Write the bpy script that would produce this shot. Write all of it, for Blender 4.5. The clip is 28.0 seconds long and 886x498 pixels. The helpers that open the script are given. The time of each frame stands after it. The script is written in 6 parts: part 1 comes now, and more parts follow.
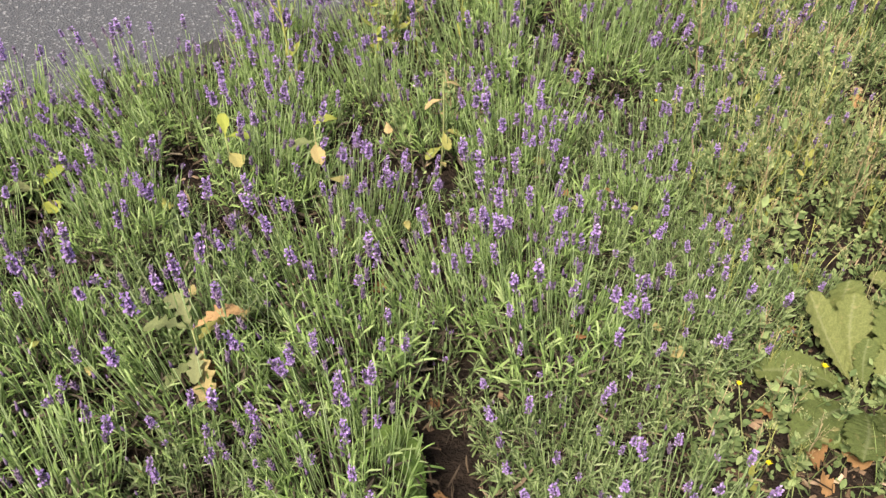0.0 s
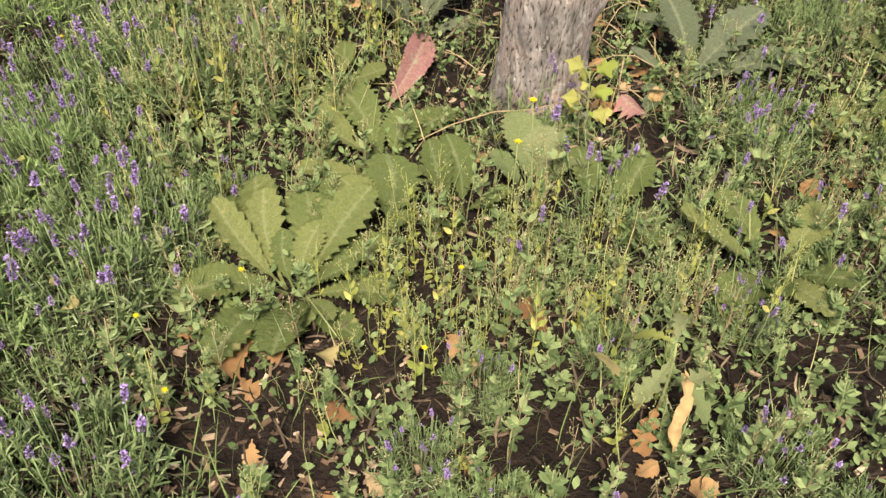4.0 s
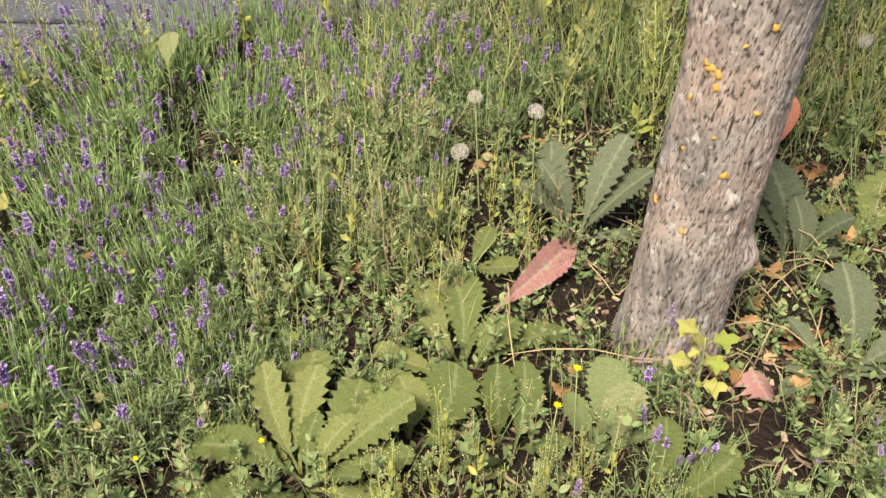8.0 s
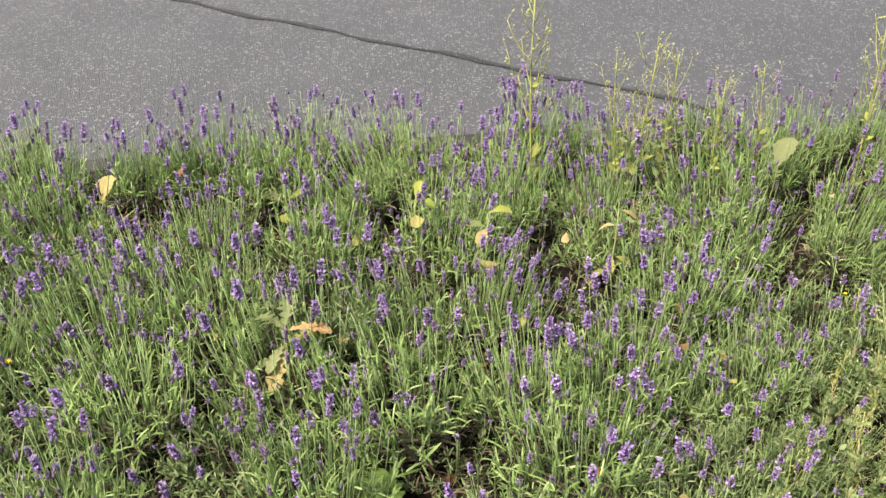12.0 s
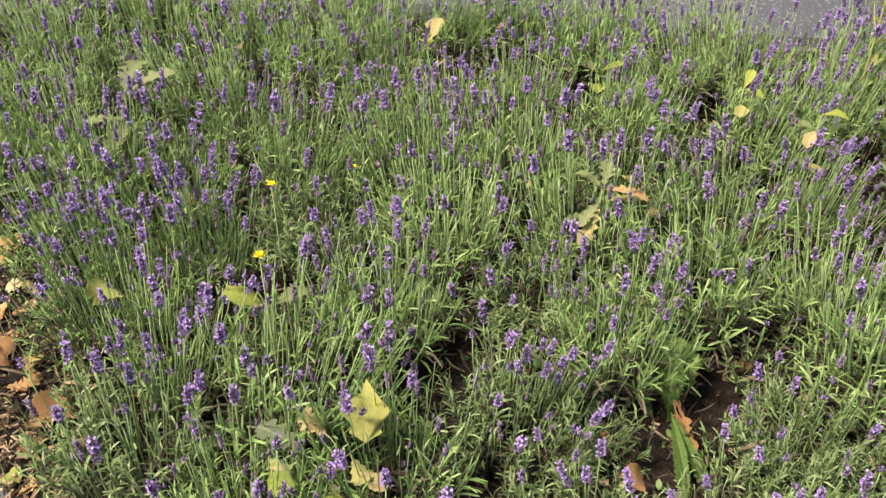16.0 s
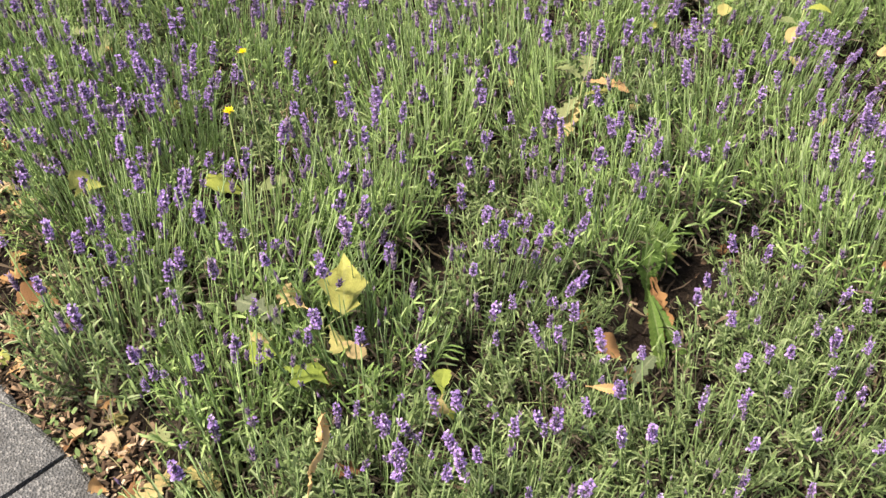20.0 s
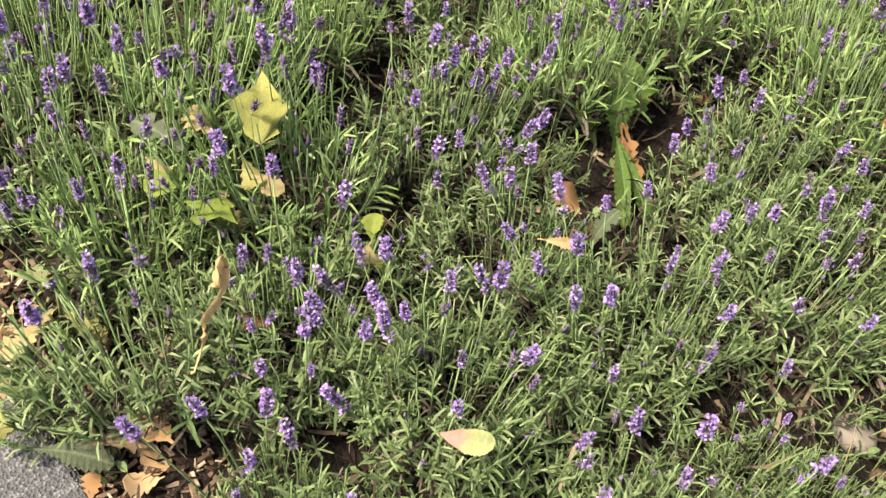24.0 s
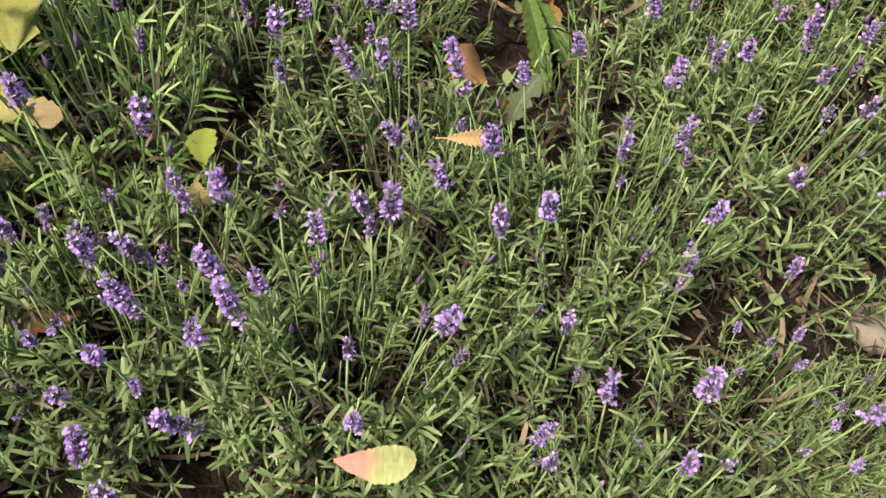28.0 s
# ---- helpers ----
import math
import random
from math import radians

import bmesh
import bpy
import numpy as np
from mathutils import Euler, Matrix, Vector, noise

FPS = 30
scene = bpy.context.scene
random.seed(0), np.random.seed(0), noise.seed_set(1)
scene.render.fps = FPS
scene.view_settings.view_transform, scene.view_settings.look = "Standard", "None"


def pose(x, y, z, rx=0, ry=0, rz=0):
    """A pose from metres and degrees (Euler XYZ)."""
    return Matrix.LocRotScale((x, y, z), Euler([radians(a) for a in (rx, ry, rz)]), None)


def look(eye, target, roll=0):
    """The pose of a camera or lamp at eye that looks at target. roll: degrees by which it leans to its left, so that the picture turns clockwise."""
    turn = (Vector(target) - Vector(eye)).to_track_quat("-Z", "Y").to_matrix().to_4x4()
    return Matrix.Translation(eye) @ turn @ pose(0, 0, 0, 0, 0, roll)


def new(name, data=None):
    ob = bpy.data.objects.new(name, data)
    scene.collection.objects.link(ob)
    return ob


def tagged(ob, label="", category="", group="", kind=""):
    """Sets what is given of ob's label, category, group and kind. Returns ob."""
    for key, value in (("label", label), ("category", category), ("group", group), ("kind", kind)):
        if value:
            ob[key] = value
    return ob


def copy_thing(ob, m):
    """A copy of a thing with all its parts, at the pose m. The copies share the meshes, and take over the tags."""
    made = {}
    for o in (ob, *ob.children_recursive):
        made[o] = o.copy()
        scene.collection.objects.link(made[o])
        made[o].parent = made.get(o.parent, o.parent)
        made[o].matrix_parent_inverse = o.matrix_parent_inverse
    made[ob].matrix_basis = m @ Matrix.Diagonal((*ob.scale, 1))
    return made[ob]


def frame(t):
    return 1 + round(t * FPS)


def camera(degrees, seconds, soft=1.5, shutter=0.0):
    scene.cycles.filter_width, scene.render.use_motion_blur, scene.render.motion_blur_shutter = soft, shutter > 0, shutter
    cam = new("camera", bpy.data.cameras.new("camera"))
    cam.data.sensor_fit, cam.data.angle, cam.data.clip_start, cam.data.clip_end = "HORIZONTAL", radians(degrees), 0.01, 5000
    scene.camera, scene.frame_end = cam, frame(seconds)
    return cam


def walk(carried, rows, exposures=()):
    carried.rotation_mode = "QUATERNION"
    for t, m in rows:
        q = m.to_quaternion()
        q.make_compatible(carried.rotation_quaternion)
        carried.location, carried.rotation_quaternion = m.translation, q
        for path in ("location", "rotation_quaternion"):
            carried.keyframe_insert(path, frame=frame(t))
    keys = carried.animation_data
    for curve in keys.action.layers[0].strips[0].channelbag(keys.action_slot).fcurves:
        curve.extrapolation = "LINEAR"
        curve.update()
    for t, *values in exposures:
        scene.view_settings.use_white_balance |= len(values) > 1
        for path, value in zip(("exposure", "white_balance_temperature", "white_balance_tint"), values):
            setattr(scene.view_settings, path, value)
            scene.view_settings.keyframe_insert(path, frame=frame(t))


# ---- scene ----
cam = camera(53.65, 28.0)
PATH = [
    (0, (-0.908, -0.258, 1.055), (-1.319, 1.191, -0.261), -1.8),
    (0.5, (-0.887, -0.263, 1.043), (-1.199, 1.194, -0.292), -2.5),
    (1, (-0.856, -0.278, 1.023), (-1.130, 1.150, -0.350), -3.9),
    (1.5, (-0.814, -0.291, 1.021), (-1.057, 1.134, -0.362), -5.4),
    (2, (-0.779, -0.299, 1.016), (-0.961, 1.133, -0.368), -6.6),
    (2.5, (-0.714, -0.311, 1.003), (-0.774, 1.126, -0.386), -5.8),
    (3, (-0.654, -0.308, 0.984), (-0.590, 1.118, -0.417), -4.9),
    (3.5, (-0.584, -0.263, 0.946), (-0.357, 1.145, -0.456), -2.3),
    (5.5, (-0.027, 0.025, 0.983), (0.121, 1.444, -0.418), 5.6),
    (6, (0.035, 0.054, 1.012), (0.165, 1.621, -0.225), 6.1),
    (6.5, (0.023, 0.047, 1.031), (0.127, 1.688, -0.108), 4.4),
    (7, (-0.041, 0.030, 1.016), (-0.035, 1.676, -0.120), 2.5),
    (7.5, (-0.102, 0.009, 1.008), (-0.328, 1.614, -0.164), 0.0),
    (8, (-0.149, -0.014, 1.008), (-0.544, 1.535, -0.194), -0.0),
    (8.5, (-0.226, -0.042, 1.021), (-0.861, 1.417, -0.190), -1.1),
    (9, (-0.281, -0.051, 1.044), (-1.156, 1.335, -0.102), -1.5),
    (9.5, (-0.339, -0.071, 1.043), (-1.416, 1.168, -0.100), -4.0),
    (10, (-0.379, -0.101, 1.065), (-1.570, 1.037, -0.071), -4.4),
    (10.5, (-0.410, -0.108, 1.081), (-1.641, 1.008, -0.031), -3.9),
    (11, (-0.422, -0.112, 1.084), (-1.672, 1.009, -0.004), -3.4),
    (11.5, (-0.425, -0.112, 1.082), (-1.675, 1.021, 0.008), -2.5),
    (12, (-0.434, -0.116, 1.071), (-1.681, 1.018, -0.005), -1.6),
    (12.5, (-0.440, -0.137, 1.048), (-1.680, 0.916, -0.116), -1.9),
    (13, (-0.443, -0.155, 1.019), (-1.631, 0.750, -0.311), -3.6),
    (13.5, (-0.465, -0.153, 1.011), (-1.646, 0.704, -0.357), -4.1),
    (15.5, (-0.491, -0.306, 1.023), (-1.796, 0.347, -0.345), 0.1),
    (16, (-0.485, -0.308, 1.031), (-1.892, 0.363, -0.222), 0.1),
    (16.5, (-0.480, -0.309, 1.037), (-1.938, 0.360, -0.157), -0.1),
    (17, (-0.471, -0.310, 1.035), (-1.959, 0.346, -0.129), 0.6),
    (17.5, (-0.470, -0.310, 1.027), (-1.973, 0.337, -0.123), 1.4),
    (18, (-0.385, -0.290, 0.969), (-1.888, 0.346, -0.188), 0.9),
    (18.5, (-0.351, -0.260, 0.979), (-1.832, 0.377, -0.205), -0.7),
    (19, (-0.388, -0.277, 0.953), (-1.798, 0.362, -0.313), -2.1),
    (19.5, (-0.394, -0.298, 0.940), (-1.766, 0.341, -0.367), -1.7),
    (20, (-0.392, -0.311, 0.945), (-1.756, 0.329, -0.370), -1.0),
    (20.5, (-0.394, -0.311, 0.948), (-1.759, 0.337, -0.362), -0.3),
    (22.5, (-0.410, -0.301, 0.923), (-1.704, 0.380, -0.441), 1.7),
    (23, (-0.426, -0.282, 0.880), (-1.645, 0.379, -0.561), 2.5),
    (23.5, (-0.450, -0.266, 0.838), (-1.602, 0.377, -0.665), 3.5),
    (24, (-0.464, -0.246, 0.801), (-1.595, 0.390, -0.722), 4.9),
    (24.5, (-0.484, -0.208, 0.739), (-1.544, 0.373, -0.854), 5.0),
    (25, (-0.514, -0.194, 0.719), (-1.553, 0.371, -0.894), 5.8),
    (25.5, (-0.587, -0.176, 0.687), (-1.549, 0.352, -0.986), 5.5),
    (26, (-0.639, -0.161, 0.646), (-1.517, 0.332, -1.082), 3.6),
    (26.5, (-0.661, -0.156, 0.612), (-1.496, 0.341, -1.136), 3.5),
    (27, (-0.667, -0.158, 0.585), (-1.472, 0.344, -1.175), 3.4),
    (27.5, (-0.656, -0.133, 0.604), (-1.458, 0.424, -1.142), 4.0),
    (28, (-0.627, -0.117, 0.630), (-1.415, 0.554, -1.082), 5.2),
]
import functools

EXPOSURES = [(0.0, 1.63, 7500, 14), (3.0, 1.56, 7500, 15), (6.0, 1.60, 7500, 15), (8.0, 1.67, 7500, 15), (12.0, 1.81, 7500, 12), (13.5, 1.73, 7500, 12), (16.0, 1.73, 7500, 12), (17.0, 1.90, 7500, 13), (18.0, 1.89, 7500, 13), (19.0, 1.71, 7500, 12), (20.0, 1.94, 7500, 13), (24.0, 1.96, 7500, 13), (26.0, 1.72, 7500, 12), (27.0, 1.77, 7500, 13), (28.0, 1.59, 7500, 12)]
walk(cam, [(t, look(eye, target, roll)) for t, eye, target, roll in PATH], EXPOSURES)

# ---- world and light: bright hazy sky, one wide soft sun ----
world = bpy.data.worlds.new("sky")
scene.world = world
world.use_nodes = True
wn = world.node_tree
sky = wn.nodes.new("ShaderNodeTexSky")
sky.sky_type = "NISHITA"
sky.sun_disc = False
SUN_ELEV, SUN_AZ = radians(56), radians(-165)      # azimuth from +y, clockwise seen from above
sky.sun_elevation, sky.sun_rotation = SUN_ELEV, SUN_AZ
sky.air_density, sky.dust_density, sky.ozone_density = 1.0, 3.0, 1.0
wn.nodes["Background"].inputs["Strength"].default_value = 0.088
wn.links.new(sky.outputs[0], wn.nodes["Background"].inputs["Color"])
sun_data = bpy.data.lights.new("sun", "SUN")
sun_data.energy, sun_data.angle, sun_data.color = 3.1, radians(16), (1.0, 0.96, 0.88)
sun = new("sun", sun_data)
sun_dir = Vector((math.sin(SUN_AZ) * math.cos(SUN_ELEV), math.cos(SUN_AZ) * math.cos(SUN_ELEV), math.sin(SUN_ELEV)))
sun.matrix_world = look(sun_dir * 20, (0, 0, 0))


# ---- materials ----
def material(name, rough=0.7, spec=0.3, metal=0.0):
    m = bpy.data.materials.new(name)
    m.use_nodes = True
    n = m.node_tree
    b = n.nodes["Principled BSDF"]
    b.inputs["Roughness"].default_value = rough
    b.inputs["Specular IOR Level"].default_value = spec
    b.inputs["Metallic"].default_value = metal
    return m, n, b


def node(n, kind, **inputs):
    k = n.nodes.new(kind)
    for key, value in inputs.items():
        k.inputs[key.replace("_", " ")].default_value = value
    return k


def ramp(n, source, stops):
    r = n.nodes.new("ShaderNodeValToRGB")
    e = r.color_ramp.elements
    while len(e) < len(stops):
        e.new(0.5)
    for k, (p, c) in zip(e, stops):
        k.position, k.color = p, (*c, 1.0)
    n.links.new(source, r.inputs[0])
    return r.outputs[0]


def mixed(n, a, b, fac, how="MIX"):
    k = n.nodes.new("ShaderNodeMix")
    k.data_type, k.blend_type = "RGBA", how
    for sock, v in ((k.inputs[0], fac), (k.inputs[6], a), (k.inputs[7], b)):
        if isinstance(v, (int, float)):
            sock.default_value = v
        elif isinstance(v, tuple):
            sock.default_value = (*v, 1.0)
        else:
            n.links.new(v, sock)
    return k.outputs[2]


def bumped(n, b, height, strength, distance):
    k = node(n, "ShaderNodeBump", Strength=strength, Distance=distance)
    n.links.new(height, k.inputs["Height"])
    n.links.new(k.outputs[0], b.inputs["Normal"])


def coords(n, scale=(1, 1, 1)):
    c = n.nodes.new("ShaderNodeTexCoord")
    k = n.nodes.new("ShaderNodeMapping")
    k.inputs["Scale"].default_value = scale
    n.links.new(c.outputs["Object"], k.inputs["Vector"])
    return k.outputs[0]


def noise_tex(n, vector, scale, detail=4.0, rough=0.55):
    k = node(n, "ShaderNodeTexNoise", Scale=scale, Detail=detail, Roughness=rough)
    n.links.new(vector, k.inputs["Vector"])
    return k.outputs["Fac"]


def plant(name, stops, rough=0.6, through_light=0.35, by="island", spots=None, veins=0.0, ends=None):
    """Leaf, stem or petal: a colour for each piece along the stops, mottled, letting some light through."""
    m, n, b = material(name, rough + 0.15, 0.07)
    if by == "island":
        pick = n.nodes.new("ShaderNodeNewGeometry").outputs["Random Per Island"]
    else:
        pick = n.nodes.new("ShaderNodeObjectInfo").outputs["Random"]
    col = ramp(n, pick, stops)
    v = coords(n)
    mott = noise_tex(n, v, 60.0, 3.0)
    light = ramp(n, mott, [(0.3, (0.72, 0.72, 0.72)), (0.7, (1.15, 1.15, 1.12))])
    col = mixed(n, col, light, 1.0, "MULTIPLY")
    if spots:
        patch = ramp(n, noise_tex(n, v, spots[1], 3.0), [(spots[2], (0, 0, 0)), (spots[2] + 0.08, (1, 1, 1))])
        col = mixed(n, col, spots[0], patch)
    if veins:
        att = n.nodes.new("ShaderNodeAttribute")
        att.attribute_name = "rib"
        col = mixed(n, col, mixed(n, col, (0.42, 0.44, 0.28), veins), ramp(n, att.outputs["Fac"], [(0.5, (0, 0, 0)), (1.0, (1, 1, 1))]))
    if ends:
        att = n.nodes.new("ShaderNodeAttribute")
        att.attribute_name = "along"
        wob = n.nodes.new("ShaderNodeMath")
        wob.operation = "MULTIPLY_ADD"
        n.links.new(noise_tex(n, v, 45.0 if name == "pink_green_leaf" else 3.0, 3.0), wob.inputs[0])
        wob.inputs[1].default_value = 0.5
        n.links.new(att.outputs["Fac"], wob.inputs[2])
        col = mixed(n, ends[0], col, ramp(n, wob.outputs[0], [(ends[1], (0, 0, 0)), (ends[1] + 0.18, (1, 1, 1))]))
    n.links.new(col, b.inputs["Base Color"])
    bumped(n, b, noise_tex(n, v, 140.0, 2.0), 0.25, 0.004)
    t = n.nodes.new("ShaderNodeBsdfTranslucent")
    n.links.new(col, t.inputs["Color"])
    mx = n.nodes.new("ShaderNodeMixShader")
    mx.inputs[0].default_value = through_light
    n.links.new(b.outputs[0], mx.inputs[1])
    n.links.new(t.outputs[0], mx.inputs[2])
    n.links.new(mx.outputs[0], n.nodes["Material Output"].inputs["Surface"])
    return m


# Greener leaf of the farther bushes, lifted in tone to paint them better lit.
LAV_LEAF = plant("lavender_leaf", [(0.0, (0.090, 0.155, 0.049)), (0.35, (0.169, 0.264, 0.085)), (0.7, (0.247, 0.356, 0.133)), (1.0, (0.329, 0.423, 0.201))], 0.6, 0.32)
# Grey-green of the near bushes, also darkened to stand in for dimmer light.
LAV_GREY_SHADED = plant("grey_shaded_lavender_leaf", [(0.0, (0.063, 0.096, 0.043)), (0.35, (0.130, 0.189, 0.077)), (0.7, (0.203, 0.270, 0.120)), (1.0, (0.278, 0.342, 0.192))], 0.6, 0.34)
LAV_STEM = plant("lavender_stem", [(0.0, (0.162, 0.258, 0.095)), (0.5, (0.248, 0.358, 0.150)), (1.0, (0.359, 0.453, 0.260))], through_light=0.4)
# Dark brown of the woody stems, also put on lower leaves as painted shade.
LAV_WOOD_SHADE = plant("lavender_wood_shaded_leaf", [(0.0, (0.022, 0.018, 0.014)), (0.7, (0.055, 0.047, 0.036)), (1.0, (0.14, 0.12, 0.09))], 0.9, 0.0)
PETAL = plant("lavender_petal", [(0.0, (0.328, 0.206, 0.520)), (0.5, (0.457, 0.309, 0.666)), (1.0, (0.577, 0.444, 0.770))], 0.7, 0.4)
CALYX = plant("lavender_calyx", [(0.0, (0.11, 0.078, 0.145)), (0.5, (0.19, 0.135, 0.25)), (1.0, (0.29, 0.24, 0.31))], 0.8, 0.35)
DOCK = plant("broad_leaf", [(0.0, (0.084, 0.112, 0.039)), (0.5, (0.114, 0.144, 0.051)), (1.0, (0.156, 0.178, 0.067))], 0.55, 0.3, "object", ((0.21, 0.20, 0.09), 7.0, 0.62), 0.16)
# Dead leaves and twigs, toned extra dark to deepen the shade between bushes.
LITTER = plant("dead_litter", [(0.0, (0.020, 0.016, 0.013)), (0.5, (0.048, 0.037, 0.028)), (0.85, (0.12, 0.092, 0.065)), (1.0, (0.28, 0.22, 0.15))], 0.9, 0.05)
LUSH_LEAF = plant("lush_leaf", [(0.0, (0.068, 0.128, 0.032)), (1.0, (0.098, 0.158, 0.040))], 0.5, 0.35, "object", ((0.30, 0.20, 0.08), 5.0, 0.66), 0.2)
GREY_DOCK = plant("grey_broad_leaf", [(0.0, (0.079, 0.100, 0.059)), (1.0, (0.117, 0.139, 0.089))], 0.6, 0.25, "object", None, 0.18)
RED_LEAF = plant("red_leaf", [(0.0, (0.302, 0.158, 0.150)), (1.0, (0.331, 0.173, 0.158))], 0.6, 0.3, "object", ((0.28, 0.28, 0.19), 6.0, 0.55), 0.3)
ORANGE_LEAF = plant("orange_leaf", [(0.0, (0.480, 0.192, 0.135)), (1.0, (0.480, 0.192, 0.135))], 0.6, 0.35, "object", ((0.48, 0.20, 0.10), 9.0, 0.6), 0.3)
DRY = plant("dry_leaf", [(0.0, (0.16, 0.085, 0.045)), (0.4, (0.32, 0.18, 0.085)), (0.75, (0.44, 0.28, 0.14)), (1.0, (0.50, 0.38, 0.24))], 0.7, 0.3, "object", ((0.24, 0.13, 0.06), 45.0, 0.6))
TAN_LEAF = plant("tan_leaf", [(0.0, (0.520, 0.360, 0.178)), (1.0, (0.520, 0.360, 0.178))], 0.6, 0.3, "object", ((0.40, 0.27, 0.13), 70.0, 0.54), 0.3)
YELLOW_LEAF = plant("yellow_leaf", [(0.0, (0.246, 0.271, 0.080)), (0.5, (0.340, 0.312, 0.128)), (1.0, (0.425, 0.328, 0.176))], 0.6, 0.35, "object", ((0.42, 0.26, 0.10), 40.0, 0.66))
STAR_LEAF = plant("yellow_star_leaf", [(0.0, (0.36, 0.37, 0.10)), (1.0, (0.44, 0.43, 0.14))], 0.6, 0.4, "object", ((0.40, 0.24, 0.09), 30.0, 0.66), 0.3)
LIME_LEAF = plant("lime_leaf", [(0.0, (0.22, 0.29, 0.065)), (1.0, (0.34, 0.37, 0.09))], 0.55, 0.4, "object")
ROUND_LEAF = plant("lime_round_leaf", [(0.0, (0.158, 0.210, 0.075)), (1.0, (0.203, 0.247, 0.098))], 0.5, 0.3, "object", None, 0.4)
PALE_LEAF = plant("pale_leaf", [(0.0, (0.145, 0.184, 0.081)), (1.0, (0.212, 0.234, 0.119))], 0.6, 0.35, "object")
WEED = plant("weed_stem", [(0.0, (0.147, 0.196, 0.085)), (0.5, (0.248, 0.294, 0.130)), (1.0, (0.377, 0.392, 0.210))], 0.65, 0.25)
WEED_LEAF = plant("weed_leaf", [(0.0, (0.092, 0.142, 0.060)), (0.5, (0.152, 0.216, 0.090)), (1.0, (0.239, 0.304, 0.140))], 0.6, 0.25)
LIME_WEED = plant("yellow_weed_leaf", [(0.0, (0.184, 0.235, 0.060)), (0.6, (0.313, 0.343, 0.090)), (1.0, (0.442, 0.412, 0.140))], 0.6, 0.35)
BUD = plant("weed_bud", [(0.0, (0.258, 0.294, 0.130)), (1.0, (0.460, 0.480, 0.260))], 0.7, 0.3)
YELLOW_WEED = plant("yellow_weed_stem", [(0.0, (0.267, 0.314, 0.090)), (0.6, (0.386, 0.412, 0.140)), (1.0, (0.478, 0.451, 0.210))], 0.65, 0.25)
GRASS = plant("grass", [(0.0, (0.11, 0.17, 0.06)), (0.5, (0.21, 0.28, 0.11)), (0.85, (0.33, 0.36, 0.17)), (1.0, (0.50, 0.42, 0.24))], 0.55, 0.35)
STRAW = plant("straw", [(0.0, (0.231, 0.168, 0.091)), (1.0, (0.385, 0.315, 0.196))], 0.8, 0.1)
FLUFF = plant("seed_fluff", [(0.0, (0.50, 0.48, 0.43)), (1.0, (0.66, 0.64, 0.58))], 0.9, 0.4)
SEED = plant("seed_brown", [(0.0, (0.20, 0.14, 0.08)), (1.0, (0.34, 0.26, 0.16))], 0.8, 0.0)
YELLOW = plant("yellow_petal", [(0.0, (0.75, 0.60, 0.02)), (1.0, (0.85, 0.72, 0.05))], 0.6, 0.3)
TWO_TONE = plant("pink_green_leaf", [(0.0, (0.383, 0.413, 0.184)), (1.0, (0.383, 0.413, 0.184))], 0.55, 0.35, "object", None, 0.2, ((0.58, 0.24, 0.19), 0.62))
CHIP = plant("wood_chip", [(0.0, (0.05, 0.033, 0.024)), (0.4, (0.13, 0.088, 0.06)), (0.8, (0.27, 0.19, 0.13)), (1.0, (0.44, 0.34, 0.25))], 0.85, 0.0)


def mineral(name, stops, scale, chips=None, rough=0.85, spec=0.3, bump=(0.4, 0.004), stains=None):
    m, n, b = material(name, rough, spec)
    v = coords(n)
    col = ramp(n, noise_tex(n, v, scale, 6.0), stops)
    height = noise_tex(n, v, scale * 6, 4.0)
    if chips:
        size, share, dark, lightc = chips
        vo = node(n, "ShaderNodeTexVoronoi", Scale=size)
        n.links.new(v, vo.inputs["Vector"])
        bw = n.nodes.new("ShaderNodeRGBToBW")
        n.links.new(vo.outputs["Color"], bw.inputs[0])
        col = mixed(n, col, ramp(n, bw.outputs[0], [(0.2, dark), (1.0 - share, dark), (min(1.0, 1.02 - share), lightc), (1.0, lightc)]), 0.75)
        height = vo.outputs["Distance"]
    if stains:
        col = mixed(n, col, stains[0], ramp(n, noise_tex(n, v, stains[1], 4.0), [(stains[2], (0, 0, 0)), (stains[2] + 0.25, (1, 1, 1))]))
    n.links.new(col, b.inputs["Base Color"])
    bumped(n, b, height, *bump)
    return m


ASPHALT = mineral("asphalt", [(0.3, (0.055, 0.060, 0.069)), (0.7, (0.088, 0.095, 0.107))], 3.0, (175.0, 0.2, (0.050, 0.052, 0.057), (0.21, 0.215, 0.225)), 0.6, 0.24, (0.9, 0.005))
TAR = mineral("tar", [(0.3, (0.022, 0.022, 0.024)), (0.7, (0.036, 0.036, 0.038))], 20.0, (150.0, 0.12, (0.020, 0.020, 0.021), (0.12, 0.12, 0.12)), 0.6, 0.3, (0.8, 0.006))
STONE = mineral("kerb_stone", [(0.3, (0.035, 0.036, 0.038)), (0.7, (0.085, 0.085, 0.086))], 18.0, (420.0, 0.4, (0.04, 0.04, 0.04), (0.085, 0.085, 0.083)), 0.9, 0.2, (0.8, 0.004), ((0.024, 0.022, 0.018), 7.0, 0.5))
SLAB = mineral("slab_stone", [(0.3, (0.06, 0.062, 0.066)), (0.7, (0.14, 0.142, 0.146))], 18.0, (300.0, 0.35, (0.06, 0.062, 0.064), (0.15, 0.15, 0.15)), 0.9, 0.2, (0.8, 0.004), ((0.024, 0.022, 0.018), 7.0, 0.5))
PALE_STONE = mineral("pale_stone", [(0.3, (0.24, 0.24, 0.23)), (0.7, (0.36, 0.36, 0.34))], 18.0)
